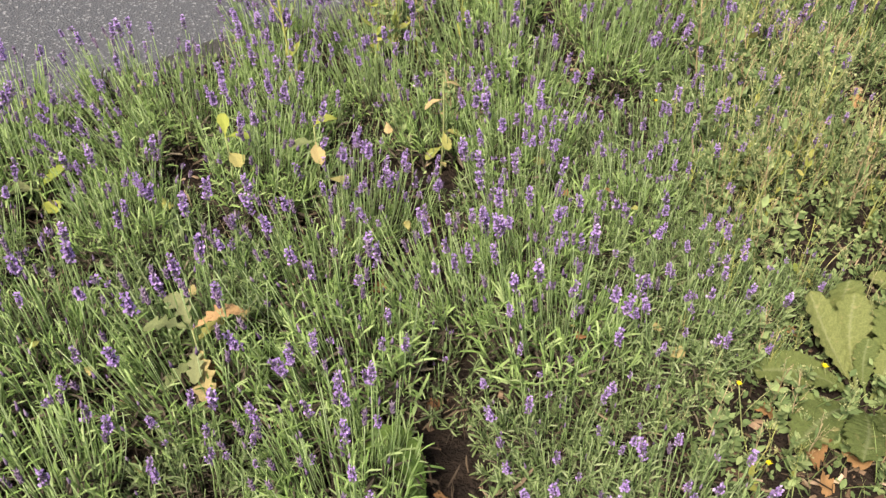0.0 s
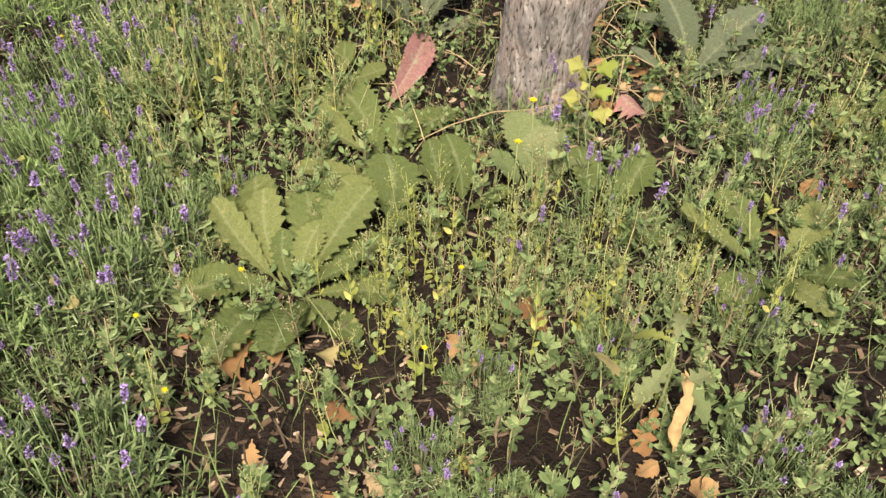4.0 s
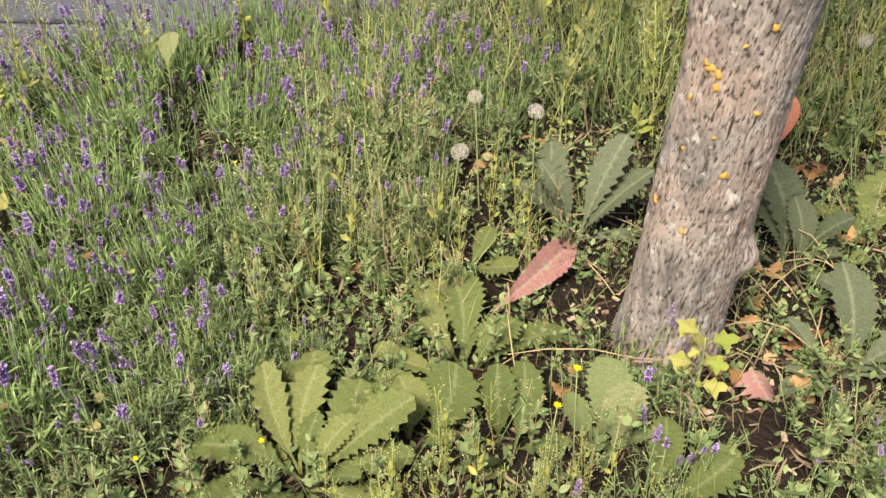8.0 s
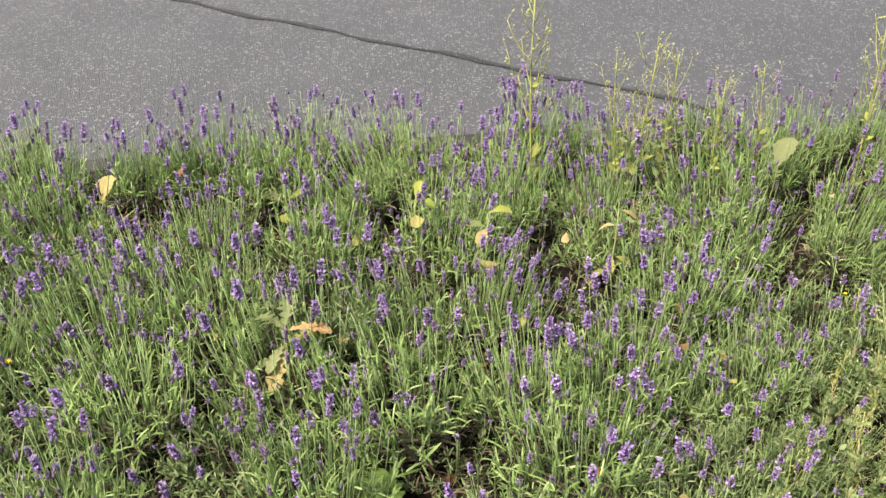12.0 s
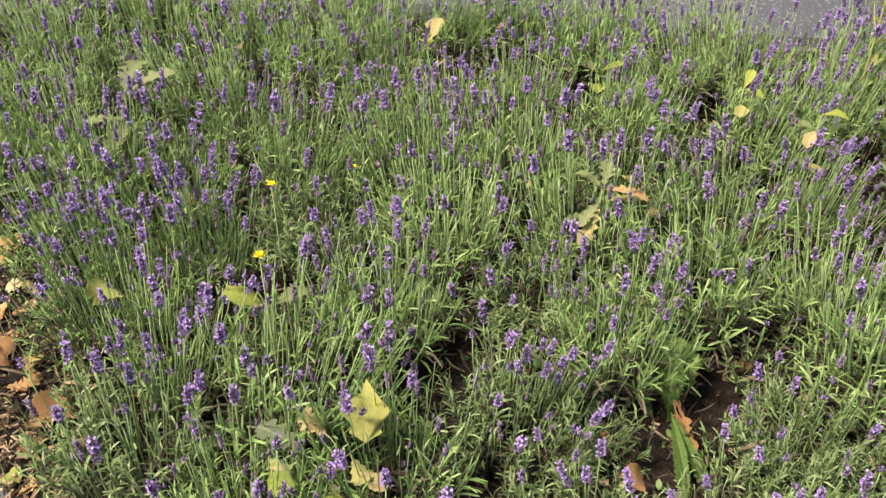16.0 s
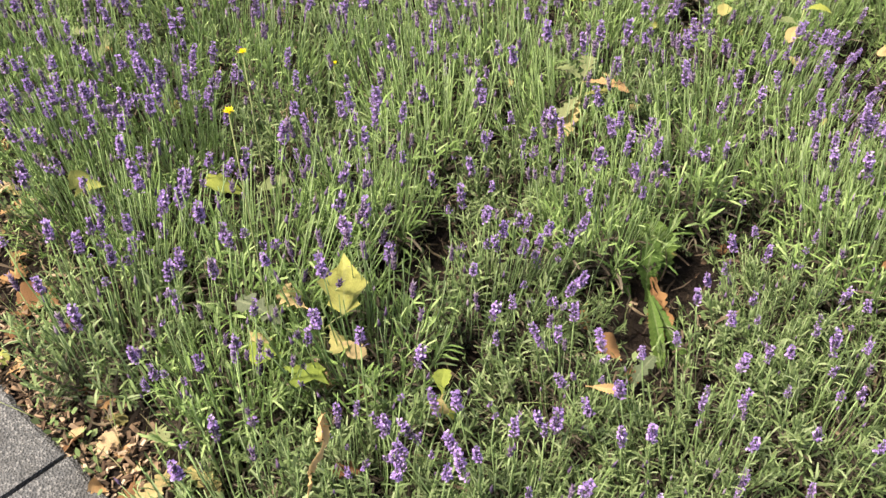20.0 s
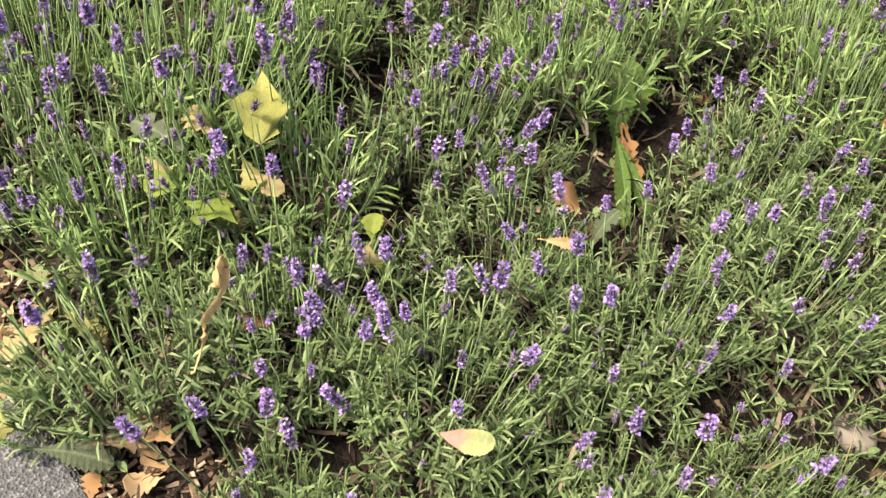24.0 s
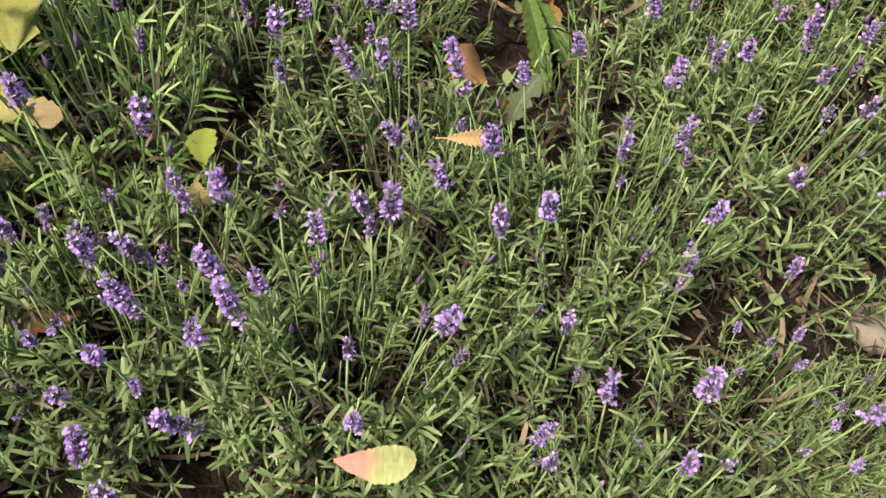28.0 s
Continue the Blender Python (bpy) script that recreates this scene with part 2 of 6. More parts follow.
PEBBLE = mineral("pebble", [(0.3, (0.12, 0.105, 0.085)), (0.7, (0.20, 0.175, 0.14))], 30.0, None, 0.8, 0.3, (0.3, 0.002))
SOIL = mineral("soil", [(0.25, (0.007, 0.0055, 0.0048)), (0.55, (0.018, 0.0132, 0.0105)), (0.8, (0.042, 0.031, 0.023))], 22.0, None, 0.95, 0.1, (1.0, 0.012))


def bark_material():
    m, n, b = material("bark", 0.9, 0.15)
    v = coords(n, (1, 1, 0.4))
    w = coords(n)
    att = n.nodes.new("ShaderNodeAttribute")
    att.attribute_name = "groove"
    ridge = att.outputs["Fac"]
    fine = noise_tex(n, v, 160.0, 6.0, 0.7)
    col = ramp(n, noise_tex(n, v, 38.0, 5.0), [(0.3, (0.10, 0.094, 0.087)), (0.5, (0.20, 0.184, 0.168)), (0.7, (0.32, 0.296, 0.27))])
    warm = ramp(n, noise_tex(n, w, 7.0, 3.0), [(0.42, (0, 0, 0)), (0.6, (1, 1, 1))])
    col = mixed(n, col, mixed(n, col, (0.42, 0.315, 0.255), 0.5), warm)
    # near-black brown in the grooves, plate colour above them
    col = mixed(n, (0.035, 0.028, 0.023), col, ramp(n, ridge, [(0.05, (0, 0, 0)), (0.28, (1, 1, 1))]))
    lichen = ramp(n, noise_tex(n, w, 42.0, 4.0), [(0.60, (0, 0, 0)), (0.66, (1, 1, 1))])
    col = mixed(n, col, (0.36, 0.36, 0.33), lichen)
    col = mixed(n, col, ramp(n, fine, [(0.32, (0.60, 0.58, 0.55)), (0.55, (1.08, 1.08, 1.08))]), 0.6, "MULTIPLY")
    n.links.new(col, b.inputs["Base Color"])
    bumped(n, b, fine, 1.0, 0.006)
    return m


BARK = bark_material()
LICHEN = mineral("orange_lichen", [(0.3, (0.26, 0.16, 0.035)), (0.7, (0.40, 0.25, 0.06))], 120.0)


# ---- mesh helpers ----
class Buf:
    """Collects pieces as points and faces, then becomes one mesh."""

    def __init__(self):
        self.v, self.f, self.m, self.k = [], [], [], 0

    def add(self, verts, faces, mat=0):
        verts = np.asarray(verts, float)
        self.v.append(verts)
        self.f += [tuple(i + self.k for i in f) for f in faces]
        self.m += [mat] * len(faces)
        self.k += len(verts)

    def stamp(self, shape, mats, mat=0):
        """Copies of one shape under many 4 x 4 matrices."""
        verts, faces = shape
        mats = np.asarray(mats)
        if not len(mats):
            return
        h = np.c_[verts, np.ones(len(verts))]
        out = np.einsum("nij,vj->nvi", mats, h)[..., :3].reshape(-1, 3)
        k = len(verts)
        self.v.append(out)
        for i in range(len(mats)):
            o = self.k + i * k
            self.f += [tuple(j + o for j in f) for f in faces]
        self.m += [mat] * (len(faces) * len(mats))
        self.k += len(out)

    def mesh(self, name, mats, smooth=True):
        me = bpy.data.meshes.new(name)
        me.from_pydata(np.concatenate(self.v), [], self.f)
        for m in mats:
            me.materials.append(m)
        me.polygons.foreach_set("material_index", np.array(self.m, np.int32))
        if smooth:
            me.polygons.foreach_set("use_smooth", np.ones(len(self.f), bool))
        me.update()
        return me


class LeafBuf(Buf):
    """One leaf, with its midrib and its length kept as point attributes."""

    def mesh(self, name, mats, smooth=True):
        me = Buf.mesh(self, name, mats, smooth)
        for key, values in (("rib", self.rib), ("along", self.along)):
            me.attributes.new(key, "FLOAT", "POINT").data.foreach_set("value", np.array(values, np.float32))
        return me


def part(name, mesh, parent, m=None, label=""):
    ob = new(name, mesh)
    ob.parent = parent
    if m is not None:
        ob.matrix_basis = m
    return tagged(ob, label)


def empty(name, m, label, category, group="", kind=""):
    ob = new(name)
    ob.empty_display_size = 0.05
    ob.matrix_basis = m
    return tagged(ob, label, category, group, kind)


def frames_along(points):
    p = np.asarray(points, float)
    t = np.gradient(p, axis=0)
    t /= np.linalg.norm(t, axis=1)[:, None] + 1e-9
    side = np.cross(t, np.where(np.abs(t[:, 2:3]) > 0.9, [[1.0, 0, 0]], [[0, 0, 1.0]]))
    side /= np.linalg.norm(side, axis=1)[:, None] + 1e-9
    return p, t, side, np.cross(side, t)


def tube(points, radii, sides=4):
    p, t, a, b = frames_along(points)
    r = np.broadcast_to(np.asarray(radii, float), (len(p),))
    ang = np.arange(sides) * 2 * math.pi / sides
    v = p[:, None] + r[:, None, None] * (np.cos(ang)[None, :, None] * a[:, None] + np.sin(ang)[None, :, None] * b[:, None])
    f = [(i * sides + j, i * sides + (j + 1) % sides, (i + 1) * sides + (j + 1) % sides, (i + 1) * sides + j) for i in range(len(p) - 1) for j in range(sides)]
    f.append(tuple(range((len(p) - 1) * sides, len(p) * sides)))
    return v.reshape(-1, 3), f


def blade(length, width, bend=0.3, rows=3, fold=0.25, peak=0.45):
    """A narrow leaf from the origin along +z, bending to +y."""
    v, f = [], []
    for i in range(rows + 1):
        s = i / rows
        w = width * 0.5 * (math.sin(math.pi * min(1, s ** (math.log(0.5) / math.log(peak)))) * 0.9 + 0.1 * (1 - s))
        y, z = bend * length * s * s, length * s * (1 - 0.25 * abs(bend) * s)
        if i == rows:
            v.append((0, y, z))
        else:
            v += [(-w, y + fold * w, z), (w, y + fold * w, z)]
    for i in range(rows - 1):
        f.append((2 * i, 2 * i + 1, 2 * i + 3, 2 * i + 2))
    f.append((2 * rows - 2, 2 * rows - 1, 2 * rows))
    return np.array(v), f


def turn_to(p, axis, spin, scale=1.0):
    """A 4 x 4 matrix that puts +z along axis."""
    q = Vector(axis).normalized().to_track_quat("Z", "Y").to_matrix().to_4x4()
    return np.array(Matrix.Translation(p) @ q @ Matrix.Rotation(spin, 4, "Z") @ Matrix.Scale(scale, 4))


def inside(x, y, poly):
    c = False
    for (x0, y0), (x1, y1) in zip(poly, poly[1:] + poly[:1]):
        if (y0 > y) != (y1 > y) and x < (x1 - x0) * (y - y0) / (y1 - y0) + x0:
            c = not c
    return c


def height(x, y):
    """The soil's gentle relief inside the bed."""
    return 0.008 * noise.noise(Vector((x * 3, y * 3, 0.3))) + 0.004 * noise.noise(Vector((x * 14, y * 14, 2.0)))


# ---- the setting ----
BED = [(-0.3, -0.17), (0.5, 0.15), (0.86, 0.8), (0.97, 1.45), (1.02, 2.1), (0.9, 2.62), (0.4, 2.86), (-0.4, 2.68), (-1.15, 2.2), (-1.85, 1.58), (-2.3, 1.0),
       (-2.78, 0.35), (-3.02, -0.25), (-2.85, -0.8), (-2.2, -0.86), (-1.55, -0.6), (-0.93, -0.36)]


def smooth_loop(pts, per=6):
    out, n = [], len(pts)
    for i in range(n):
        p0, p1, p2, p3 = (np.array(pts[(i + k) % n]) for k in (-1, 0, 1, 2))
        for s in np.linspace(0, 1, per, endpoint=False):
            out.append(tuple(0.5 * (2 * p1 + (p2 - p0) * s + (2 * p0 - 5 * p1 + 4 * p2 - p3) * s * s + (3 * p1 - p0 - 3 * p2 + p3) * s ** 3)))
    return out


EDGE = [(float(a), float(b)) for a, b in smooth_loop(BED)]


def build_ground():
    b = Buf()
    rings = [EDGE]
    c = np.mean(EDGE, axis=0)
    for r in (4.0, 12.0, 60.0, 400.0, 2500.0):
        rings.append([tuple(c + r * (np.array(p) - c) / np.linalg.norm(np.array(p) - c)) for p in EDGE])
    n = len(EDGE)
    b.add([(x, y, 0.0) for ring in rings for x, y in ring],
          [(i * n + j, i * n + (j + 1) % n, (i + 1) * n + (j + 1) % n, (i + 1) * n + j) for i in range(len(rings) - 1) for j in range(n)])
    road = new("road", b.mesh("road", [ASPHALT], False))
    tagged(road, "grey asphalt road with pale stone chips", "road", kind="structure")
    # soil sheet, a little sunk at its rim
    b = Buf()
    step, xs, ys = 0.03, np.arange(-3.2, 1.2, 0.03), np.arange(-1.0, 3.0, 0.03)
    idx, verts, faces = {}, [], []
    for i, x in enumerate(xs):
        for j, y in enumerate(ys):
            if inside(x, y, EDGE):
                idx[i, j] = len(verts)
                verts.append((x, y, height(x, y) + 0.004))
    for i, j in list(idx):
        q = [(i, j), (i + 1, j), (i + 1, j + 1), (i, j + 1)]
        if all(k in idx for k in q):
            faces.append(tuple(idx[k] for k in q))
    b.add(verts, faces)
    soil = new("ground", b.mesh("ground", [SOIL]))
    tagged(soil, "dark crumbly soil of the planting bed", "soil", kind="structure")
    # a skirt that closes the joint under the kerb
    b = Buf()
    n = len(EDGE)
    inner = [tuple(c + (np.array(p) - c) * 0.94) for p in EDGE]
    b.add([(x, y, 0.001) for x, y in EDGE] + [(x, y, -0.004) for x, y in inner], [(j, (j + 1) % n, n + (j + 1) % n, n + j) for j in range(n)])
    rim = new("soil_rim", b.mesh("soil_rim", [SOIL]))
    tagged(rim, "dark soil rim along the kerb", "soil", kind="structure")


def build_tar_joint():
    b = Buf()
    pts = [(-4.6 + 0.09 * i, 1.36 + 0.023 * i + 0.012 * math.sin(i * 0.9) + 0.006 * math.sin(i * 2.3)) for i in range(34)]
    v, f = [], []
    for i, (x, y) in enumerate(pts):
        w = 0.012 + 0.005 * math.sin(i * 1.7) + 0.003 * math.sin(i * 0.6)
        v += [(x + 0.2 * w, y - w, 0.004), (x - 0.2 * w, y + w, 0.004)]
    f = [(2 * i, 2 * i + 2, 2 * i + 3, 2 * i + 1) for i in range(len(pts) - 1)]
    b.add(v, f)
    tagged(new("tar_joint", b.mesh("tar_joint", [TAR], False)), "dark tar-filled joint across the asphalt", "road joint", kind="structure")


build_ground()
build_tar_joint()


# ---- lavender ----
def spike_mesh(seed, whorls, open_share, gap, size=1.0):
    """A flower spike standing on the origin: whorls of calyces with small petals."""
    r = np.random.default_rng(seed)
    b = Buf()
    n = 3
    ang = np.arange(n) * 2 * math.pi / n
    cal = np.array([(0, 0, 0)] + [(0.0017 * math.cos(a), 0.0017 * math.sin(a), 0.0042) for a in ang] + [(0, 0, 0.0068)])
    calf = [(0, 2, 1), (0, 3, 2), (0, 1, 3), (1, 2, 4), (2, 3, 4), (3, 1, 4)]
    pet = np.array([(0, 0, 0), (-0.0017, 0.0005, 0.0020), (-0.0012, 0.0014, 0.0040), (0.0012, 0.0014, 0.0040), (0.0017, 0.0005, 0.0020)])
    petf = [(0, 1, 2, 3, 4)]
    calm, petm = [], []
    z = 0.0
    for k in range(whorls):
        s = k / max(1, whorls - 1)
        wide = size * (0.0062 * (1.0 - 0.45 * s ** 2))
        count = 8 if s < 0.7 else 6
        for j in range(count):
            a = (j + 0.5 * k) * 2 * math.pi / count + r.normal(0, 0.2)
            lean = r.uniform(0.3, 0.75) * (1 - 0.4 * s)
            axis = (math.sin(lean) * math.cos(a), math.sin(lean) * math.sin(a), math.cos(lean))
            p = np.array((0.25 * wide * math.cos(a), 0.25 * wide * math.sin(a), z + r.normal(0, 0.0012)))
            sc = size * r.uniform(0.95, 1.25)
            calm.append(turn_to(p, axis, r.uniform(0, 6), sc))
            if r.random() < open_share:
                tip = p + np.array(axis) * 0.0068 * sc
                for q in (0, 1, 2):
                    out = (axis[0] + 0.9 * math.cos(a + (q - 1) * 1.3), axis[1] + 0.9 * math.sin(a + (q - 1) * 1.3), axis[2] * 0.6 + r.uniform(-0.2, 0.5))
                    petm.append(turn_to(tip, out, r.uniform(0, 6), sc * r.uniform(0.7, 1.1)))
        z += size * (gap if k == 0 else 0.0056)
    b.stamp((cal, calf), calm, 0)
    if petm:
        b.stamp((pet, petf), petm, 1)
    v, f = tube([(0, 0, -0.004), (0, 0, z * 0.5), (0, 0, z)], 0.0011, 3)
    b.add(v, f, 2)
    return b.mesh("flower_spike", [CALYX, PETAL, LAV_STEM], False)


SPIKES = [spike_mesh(1, 6, 0.75, 0.006), spike_mesh(2, 7, 0.6, 0.012), spike_mesh(3, 5, 0.85, 0.006), spike_mesh(4, 8, 0.45, 0.010),
          spike_mesh(5, 6, 0.3, 0.006, 0.9), spike_mesh(6, 3, 0.25, 0.005, 0.8), spike_mesh(7, 3, 0.6, 0.006, 0.85)]
SPIKE_SHARE = (0.12, 0.12, 0.10, 0.14, 0.18, 0.22, 0.12)
BIG_SPIKES = [spike_mesh(11, 6, 0.95, 0.006, 1.15), spike_mesh(12, 5, 0.95, 0.006, 1.2), spike_mesh(13, 7, 0.9, 0.016, 1.15)]


def strap(width, bend, twist):
    """A linear leaf from the origin along +z with parallel sides and a blunt tip."""
    v = []
    for s, w in ((0.0, 0.55), (0.55, 1.0), (0.9, 0.8), (1.0, 0.35)):
        w *= width * 0.5
        c, k = math.cos(twist * s), math.sin(twist * s)
        y, z = bend * s * s, s * (1 - 0.22 * abs(bend) * s)
        v += [(-w * c, y - w * k, z), (w * c, y + w * k, z)]
    return np.array(v), [(0, 1, 3, 2), (2, 3, 5, 4), (4, 5, 7, 6)]


LAV_BLADES = [strap(0.095, 0.30, 0.3), strap(0.105, 0.65, -0.4), strap(0.085, -0.30, 0.5)]
WIDE_BLADES = [strap(0.145, 0.30, 0.4), strap(0.155, 0.70, -0.5), strap(0.135, -0.35, 0.6)]


def shoot_path(r, lean, az, length, base, curl=0.5):
    """A shoot that starts leaning out and then rises."""
    pts, p, a = [], np.array(base, float), lean
    n = 4
    for i in range(n + 1):
        pts.append(p.copy())
        d = np.array((math.sin(a) * math.cos(az), math.sin(a) * math.sin(az), math.cos(a)))
        p = p + d * length / n
        a *= 1 - curl / n * 1.6
        az += r.normal(0, 0.05)
    return np.array(pts)


def foliage_mesh(seed, shoots, spread, tall, leafy=1.0, stems=78, opening=(14, 46), leaf_len=0.19, leaf=None, stem_len=1.0):
    bud = (np.array([(0, 0, -0.002), (0.0022, 0, 0.003), (-0.0011, 0.0019, 0.003), (-0.0011, -0.0019, 0.003), (0, 0, 0.012)]), [(0, 2, 1), (0, 3, 2), (0, 1, 3), (1, 2, 4), (2, 3, 4), (3, 1, 4)])
    r = np.random.default_rng(seed)
    b = Buf()
    mats, inner_shade = [[], [], []], []
    for i in range(shoots):
        u = (i + 0.5) / shoots
        lean = math.radians(5 + 56 * spread * u ** 0.75 + r.normal(0, 6))
        az = i * 2.39996 + r.normal(0, 0.25)
        length = tall * r.uniform(0.72, 1.18) * (1.0 - 0.12 * u)
        rb = 0.055 * math.sqrt(r.random())
        pts = shoot_path(r, lean, az, length, (rb * math.cos(az), rb * math.sin(az), -0.01), 0.55)
        b.add(*tube(pts, np.linspace(0.0013, 0.0008, len(pts)), 3), 1)
        _, tang, side, nor = frames_along(pts)
        pairs = int(r.integers(8, 12) * leafy)
        for k in range(pairs):
            s = 0.22 + 0.78 * (k + r.uniform(0, 0.5)) / pairs
            f = min(s * (len(pts) - 1), len(pts) - 1.001)
            j = int(f)
            p = pts[j] * (1 - f + j) + pts[j + 1] * (f - j)
            size = tall * leaf_len * r.uniform(0.6, 1.3) * (0.75 + 0.5 * math.sin(math.pi * s))
            open_a = math.radians(r.uniform(*opening)) * (1.15 - 0.5 * s)
            roll = (k % 2) * math.pi / 2 + r.normal(0, 0.3)
            for flip in (0, math.pi):
                c, sn = math.cos(roll + flip), math.sin(roll + flip)
                out = side[j] * c + nor[j] * sn
                axis = tang[j] * math.cos(open_a) + out * math.sin(open_a) + np.array((0, 0, 0.12))
                z = Vector(axis).normalized()
                y = Vector(-np.array(out) * math.cos(open_a) + tang[j] * math.sin(open_a))
                x = y.cross(z).normalized()
                y = z.cross(x)
                m = np.eye(4)
                m[:3, 0], m[:3, 1], m[:3, 2], m[:3, 3] = np.array(x) * size, np.array(-y) * size, np.array(z) * size, p
                # most lower leaves take the dark colour, standing in for shade inside the bush
                (inner_shade if s < 0.6 and r.random() < 0.85 else mats[int(r.integers(0, 3))]).append(m)
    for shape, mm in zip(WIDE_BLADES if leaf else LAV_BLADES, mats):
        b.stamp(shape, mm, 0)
    b.stamp(LAV_BLADES[1], inner_shade, 2)
    for i in range(stems):
        pts = bare_stem_path(r, 0.95 if stem_len == 1 else 0.6, tall * stem_len * r.uniform(0.75, 1.0))
        b.add(*tube(pts, np.linspace(0.0010, 0.0006, len(pts)), 3), 1)
        pick = r.random()
        up = (pts[-1] - pts[-2]) / np.linalg.norm(pts[-1] - pts[-2])
        if pick < 0.30:
            b.stamp(bud, [turn_to(pts[-1], up, 0, r.uniform(0.7, 1.3))], 3)
        elif pick < 0.40:
            side = np.cross(up, (0.3, 0.9, 0.1))
            closed = []
            for k in range(int(r.integers(3, 6))):
                for j in range(4):
                    a = j * 1.57 + k * 0.8
                    d = up * 0.9 + 0.55 * (side * math.cos(a) + np.cross(up, side) * math.sin(a))
                    closed.append(turn_to(pts[-1] + up * (0.0048 * k), d, 0, r.uniform(0.6, 0.78)))
            b.stamp(bud, closed, 3)
    for i in range(9):
        az = r.uniform(0, 6.28)
        pts = shoot_path(r, r.uniform(0.5, 1.3), az, tall * 0.5, (0, 0, -0.01), 0.3)
        b.add(*tube(pts, np.linspace(0.004, 0.002, len(pts)), 4), 2)
    return b.mesh("foliage", [leaf or LAV_LEAF, LAV_STEM, LAV_WOOD_SHADE, CALYX])


def stem_part(bush, pts, spike, r, size):
    """A flower stem as a part of its bush, with the spike as a sub-part at its tip."""
    b = Buf()
    b.add(*tube(pts, np.linspace(0.0013, 0.0009, len(pts)), 3), 0)
    stem = part("flower_stem", b.mesh("flower_stem", [LAV_STEM]), bush)
    q = Vector(pts[-1] - pts[-2]).to_track_quat("Z", "Y").to_matrix().to_4x4()
    part("flower_spike", spike, stem, Matrix.Translation(pts[-1]) @ q @ Matrix.Rotation(r.uniform(0, 6.28), 4, "Z") @ Matrix.Scale(size, 4))


def stalk(r, start, tip):
    """A bare flower stem from start to tip."""
    a, c = np.array(start, float), np.array(tip, float)
    mid = a * 0.45 + c * 0.55 + np.array((0, 0, 0.12 * np.linalg.norm((c - a)[:2]))) + r.normal(0, 0.004, 3)
    return np.array([a * (1 - s) ** 2 + 2 * mid * s * (1 - s) + c * s * s for s in np.linspace(0, 1, 6)])


def bare_stem_path(r, spread, tall):
    u, az = r.random(), r.uniform(0, 6.28)
    lean = math.radians(3 + 26 * spread * u ** 0.8)
    rb = 0.066 * math.sqrt(u)
    pts = shoot_path(r, lean, az, tall * r.uniform(1.1, 1.75), (rb * math.cos(az), rb * math.sin(az), 0.0), 0.5)
    pts[1:] += np.cumsum(r.normal(0, 0.0022, pts[1:].shape), axis=0)
    return pts


LAV_LABEL = "green lavender bush with narrow leaves and purple flower spikes"


def lavender(seed, foliage, flowers, spread, tall, m, label=LAV_LABEL):
    r = np.random.default_rng(seed)
    bush = empty("lavender_bush", m, label, "lavender", "lavender bushes in the bed")
    part("foliage", foliage, bush)
    for i in range(flowers):
        stem_part(bush, bare_stem_path(r, spread, tall), SPIKES[int(r.choice(len(SPIKES), p=SPIKE_SHARE))], r, r.uniform(0.55, 0.84))
    return bush


TALL = 0.118
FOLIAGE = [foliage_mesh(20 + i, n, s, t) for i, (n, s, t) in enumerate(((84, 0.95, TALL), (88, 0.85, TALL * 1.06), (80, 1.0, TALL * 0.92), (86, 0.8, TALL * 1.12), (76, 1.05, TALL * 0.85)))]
BLOOM = (9, 18, 28, 14, 36, 5, 22, 12, 8, 17, 26, 13, 32, 6, 20, 10)
LEAFY = [foliage_mesh(30 + i, n, s, t, 1.4, st, (18, 58), 0.135, LAV_GREY_SHADED, 0.72) for i, (n, s, t, st) in enumerate(((120, 1.15, TALL * 0.95, 34), (112, 1.25, TALL, 38), (116, 1.05, TALL * 1.05, 30)))]
FILLERS = [lavender(70 + i, foliage_mesh(35 + i, 36, 1.35, TALL * 0.85, 1.3, 3, (20, 60), 0.17, LAV_GREY_SHADED, 0.72), 2 + i, 0.7, TALL * 0.75, pose(0, 0, -5), "small grey-green lavender plant filling a gap") for i in range(3)]
KINDS = [lavender(40 + i, (FOLIAGE + LEAFY)[i % 8], fl, 0.9 if i % 8 < 5 else 0.6, TALL * (1 if i % 8 < 5 else 0.82), pose(0, 0, -5)) for i, fl in enumerate(BLOOM)]
LAV_AREA = [(-2.98, -0.25), (-2.8, -0.6), (-2.1, -0.49), (-1.6, -0.42), (-1.25, -0.41), (-0.88, -0.29), (-0.5, -0.15), (-0.6, 0.25), (-0.8, 0.5), (-0.76, 1.05),
            (-0.85, 1.4), (-0.6, 1.95), (-1.15, 2.1), (-1.83, 1.5), (-2.27, 0.95), (-2.72, 0.33)]
GAPS = [(-0.975, -0.235, 0.04), (-0.60, 0.42, 0.14), (-1.06, 0.335, 0.125), (-1.27, -0.11, 0.06), (-0.77, 0.64, 0.10), (-1.75, 0.98, 0.1), (-1.45, 1.25, 0.1), (-0.66, 0.2, 0.08)]


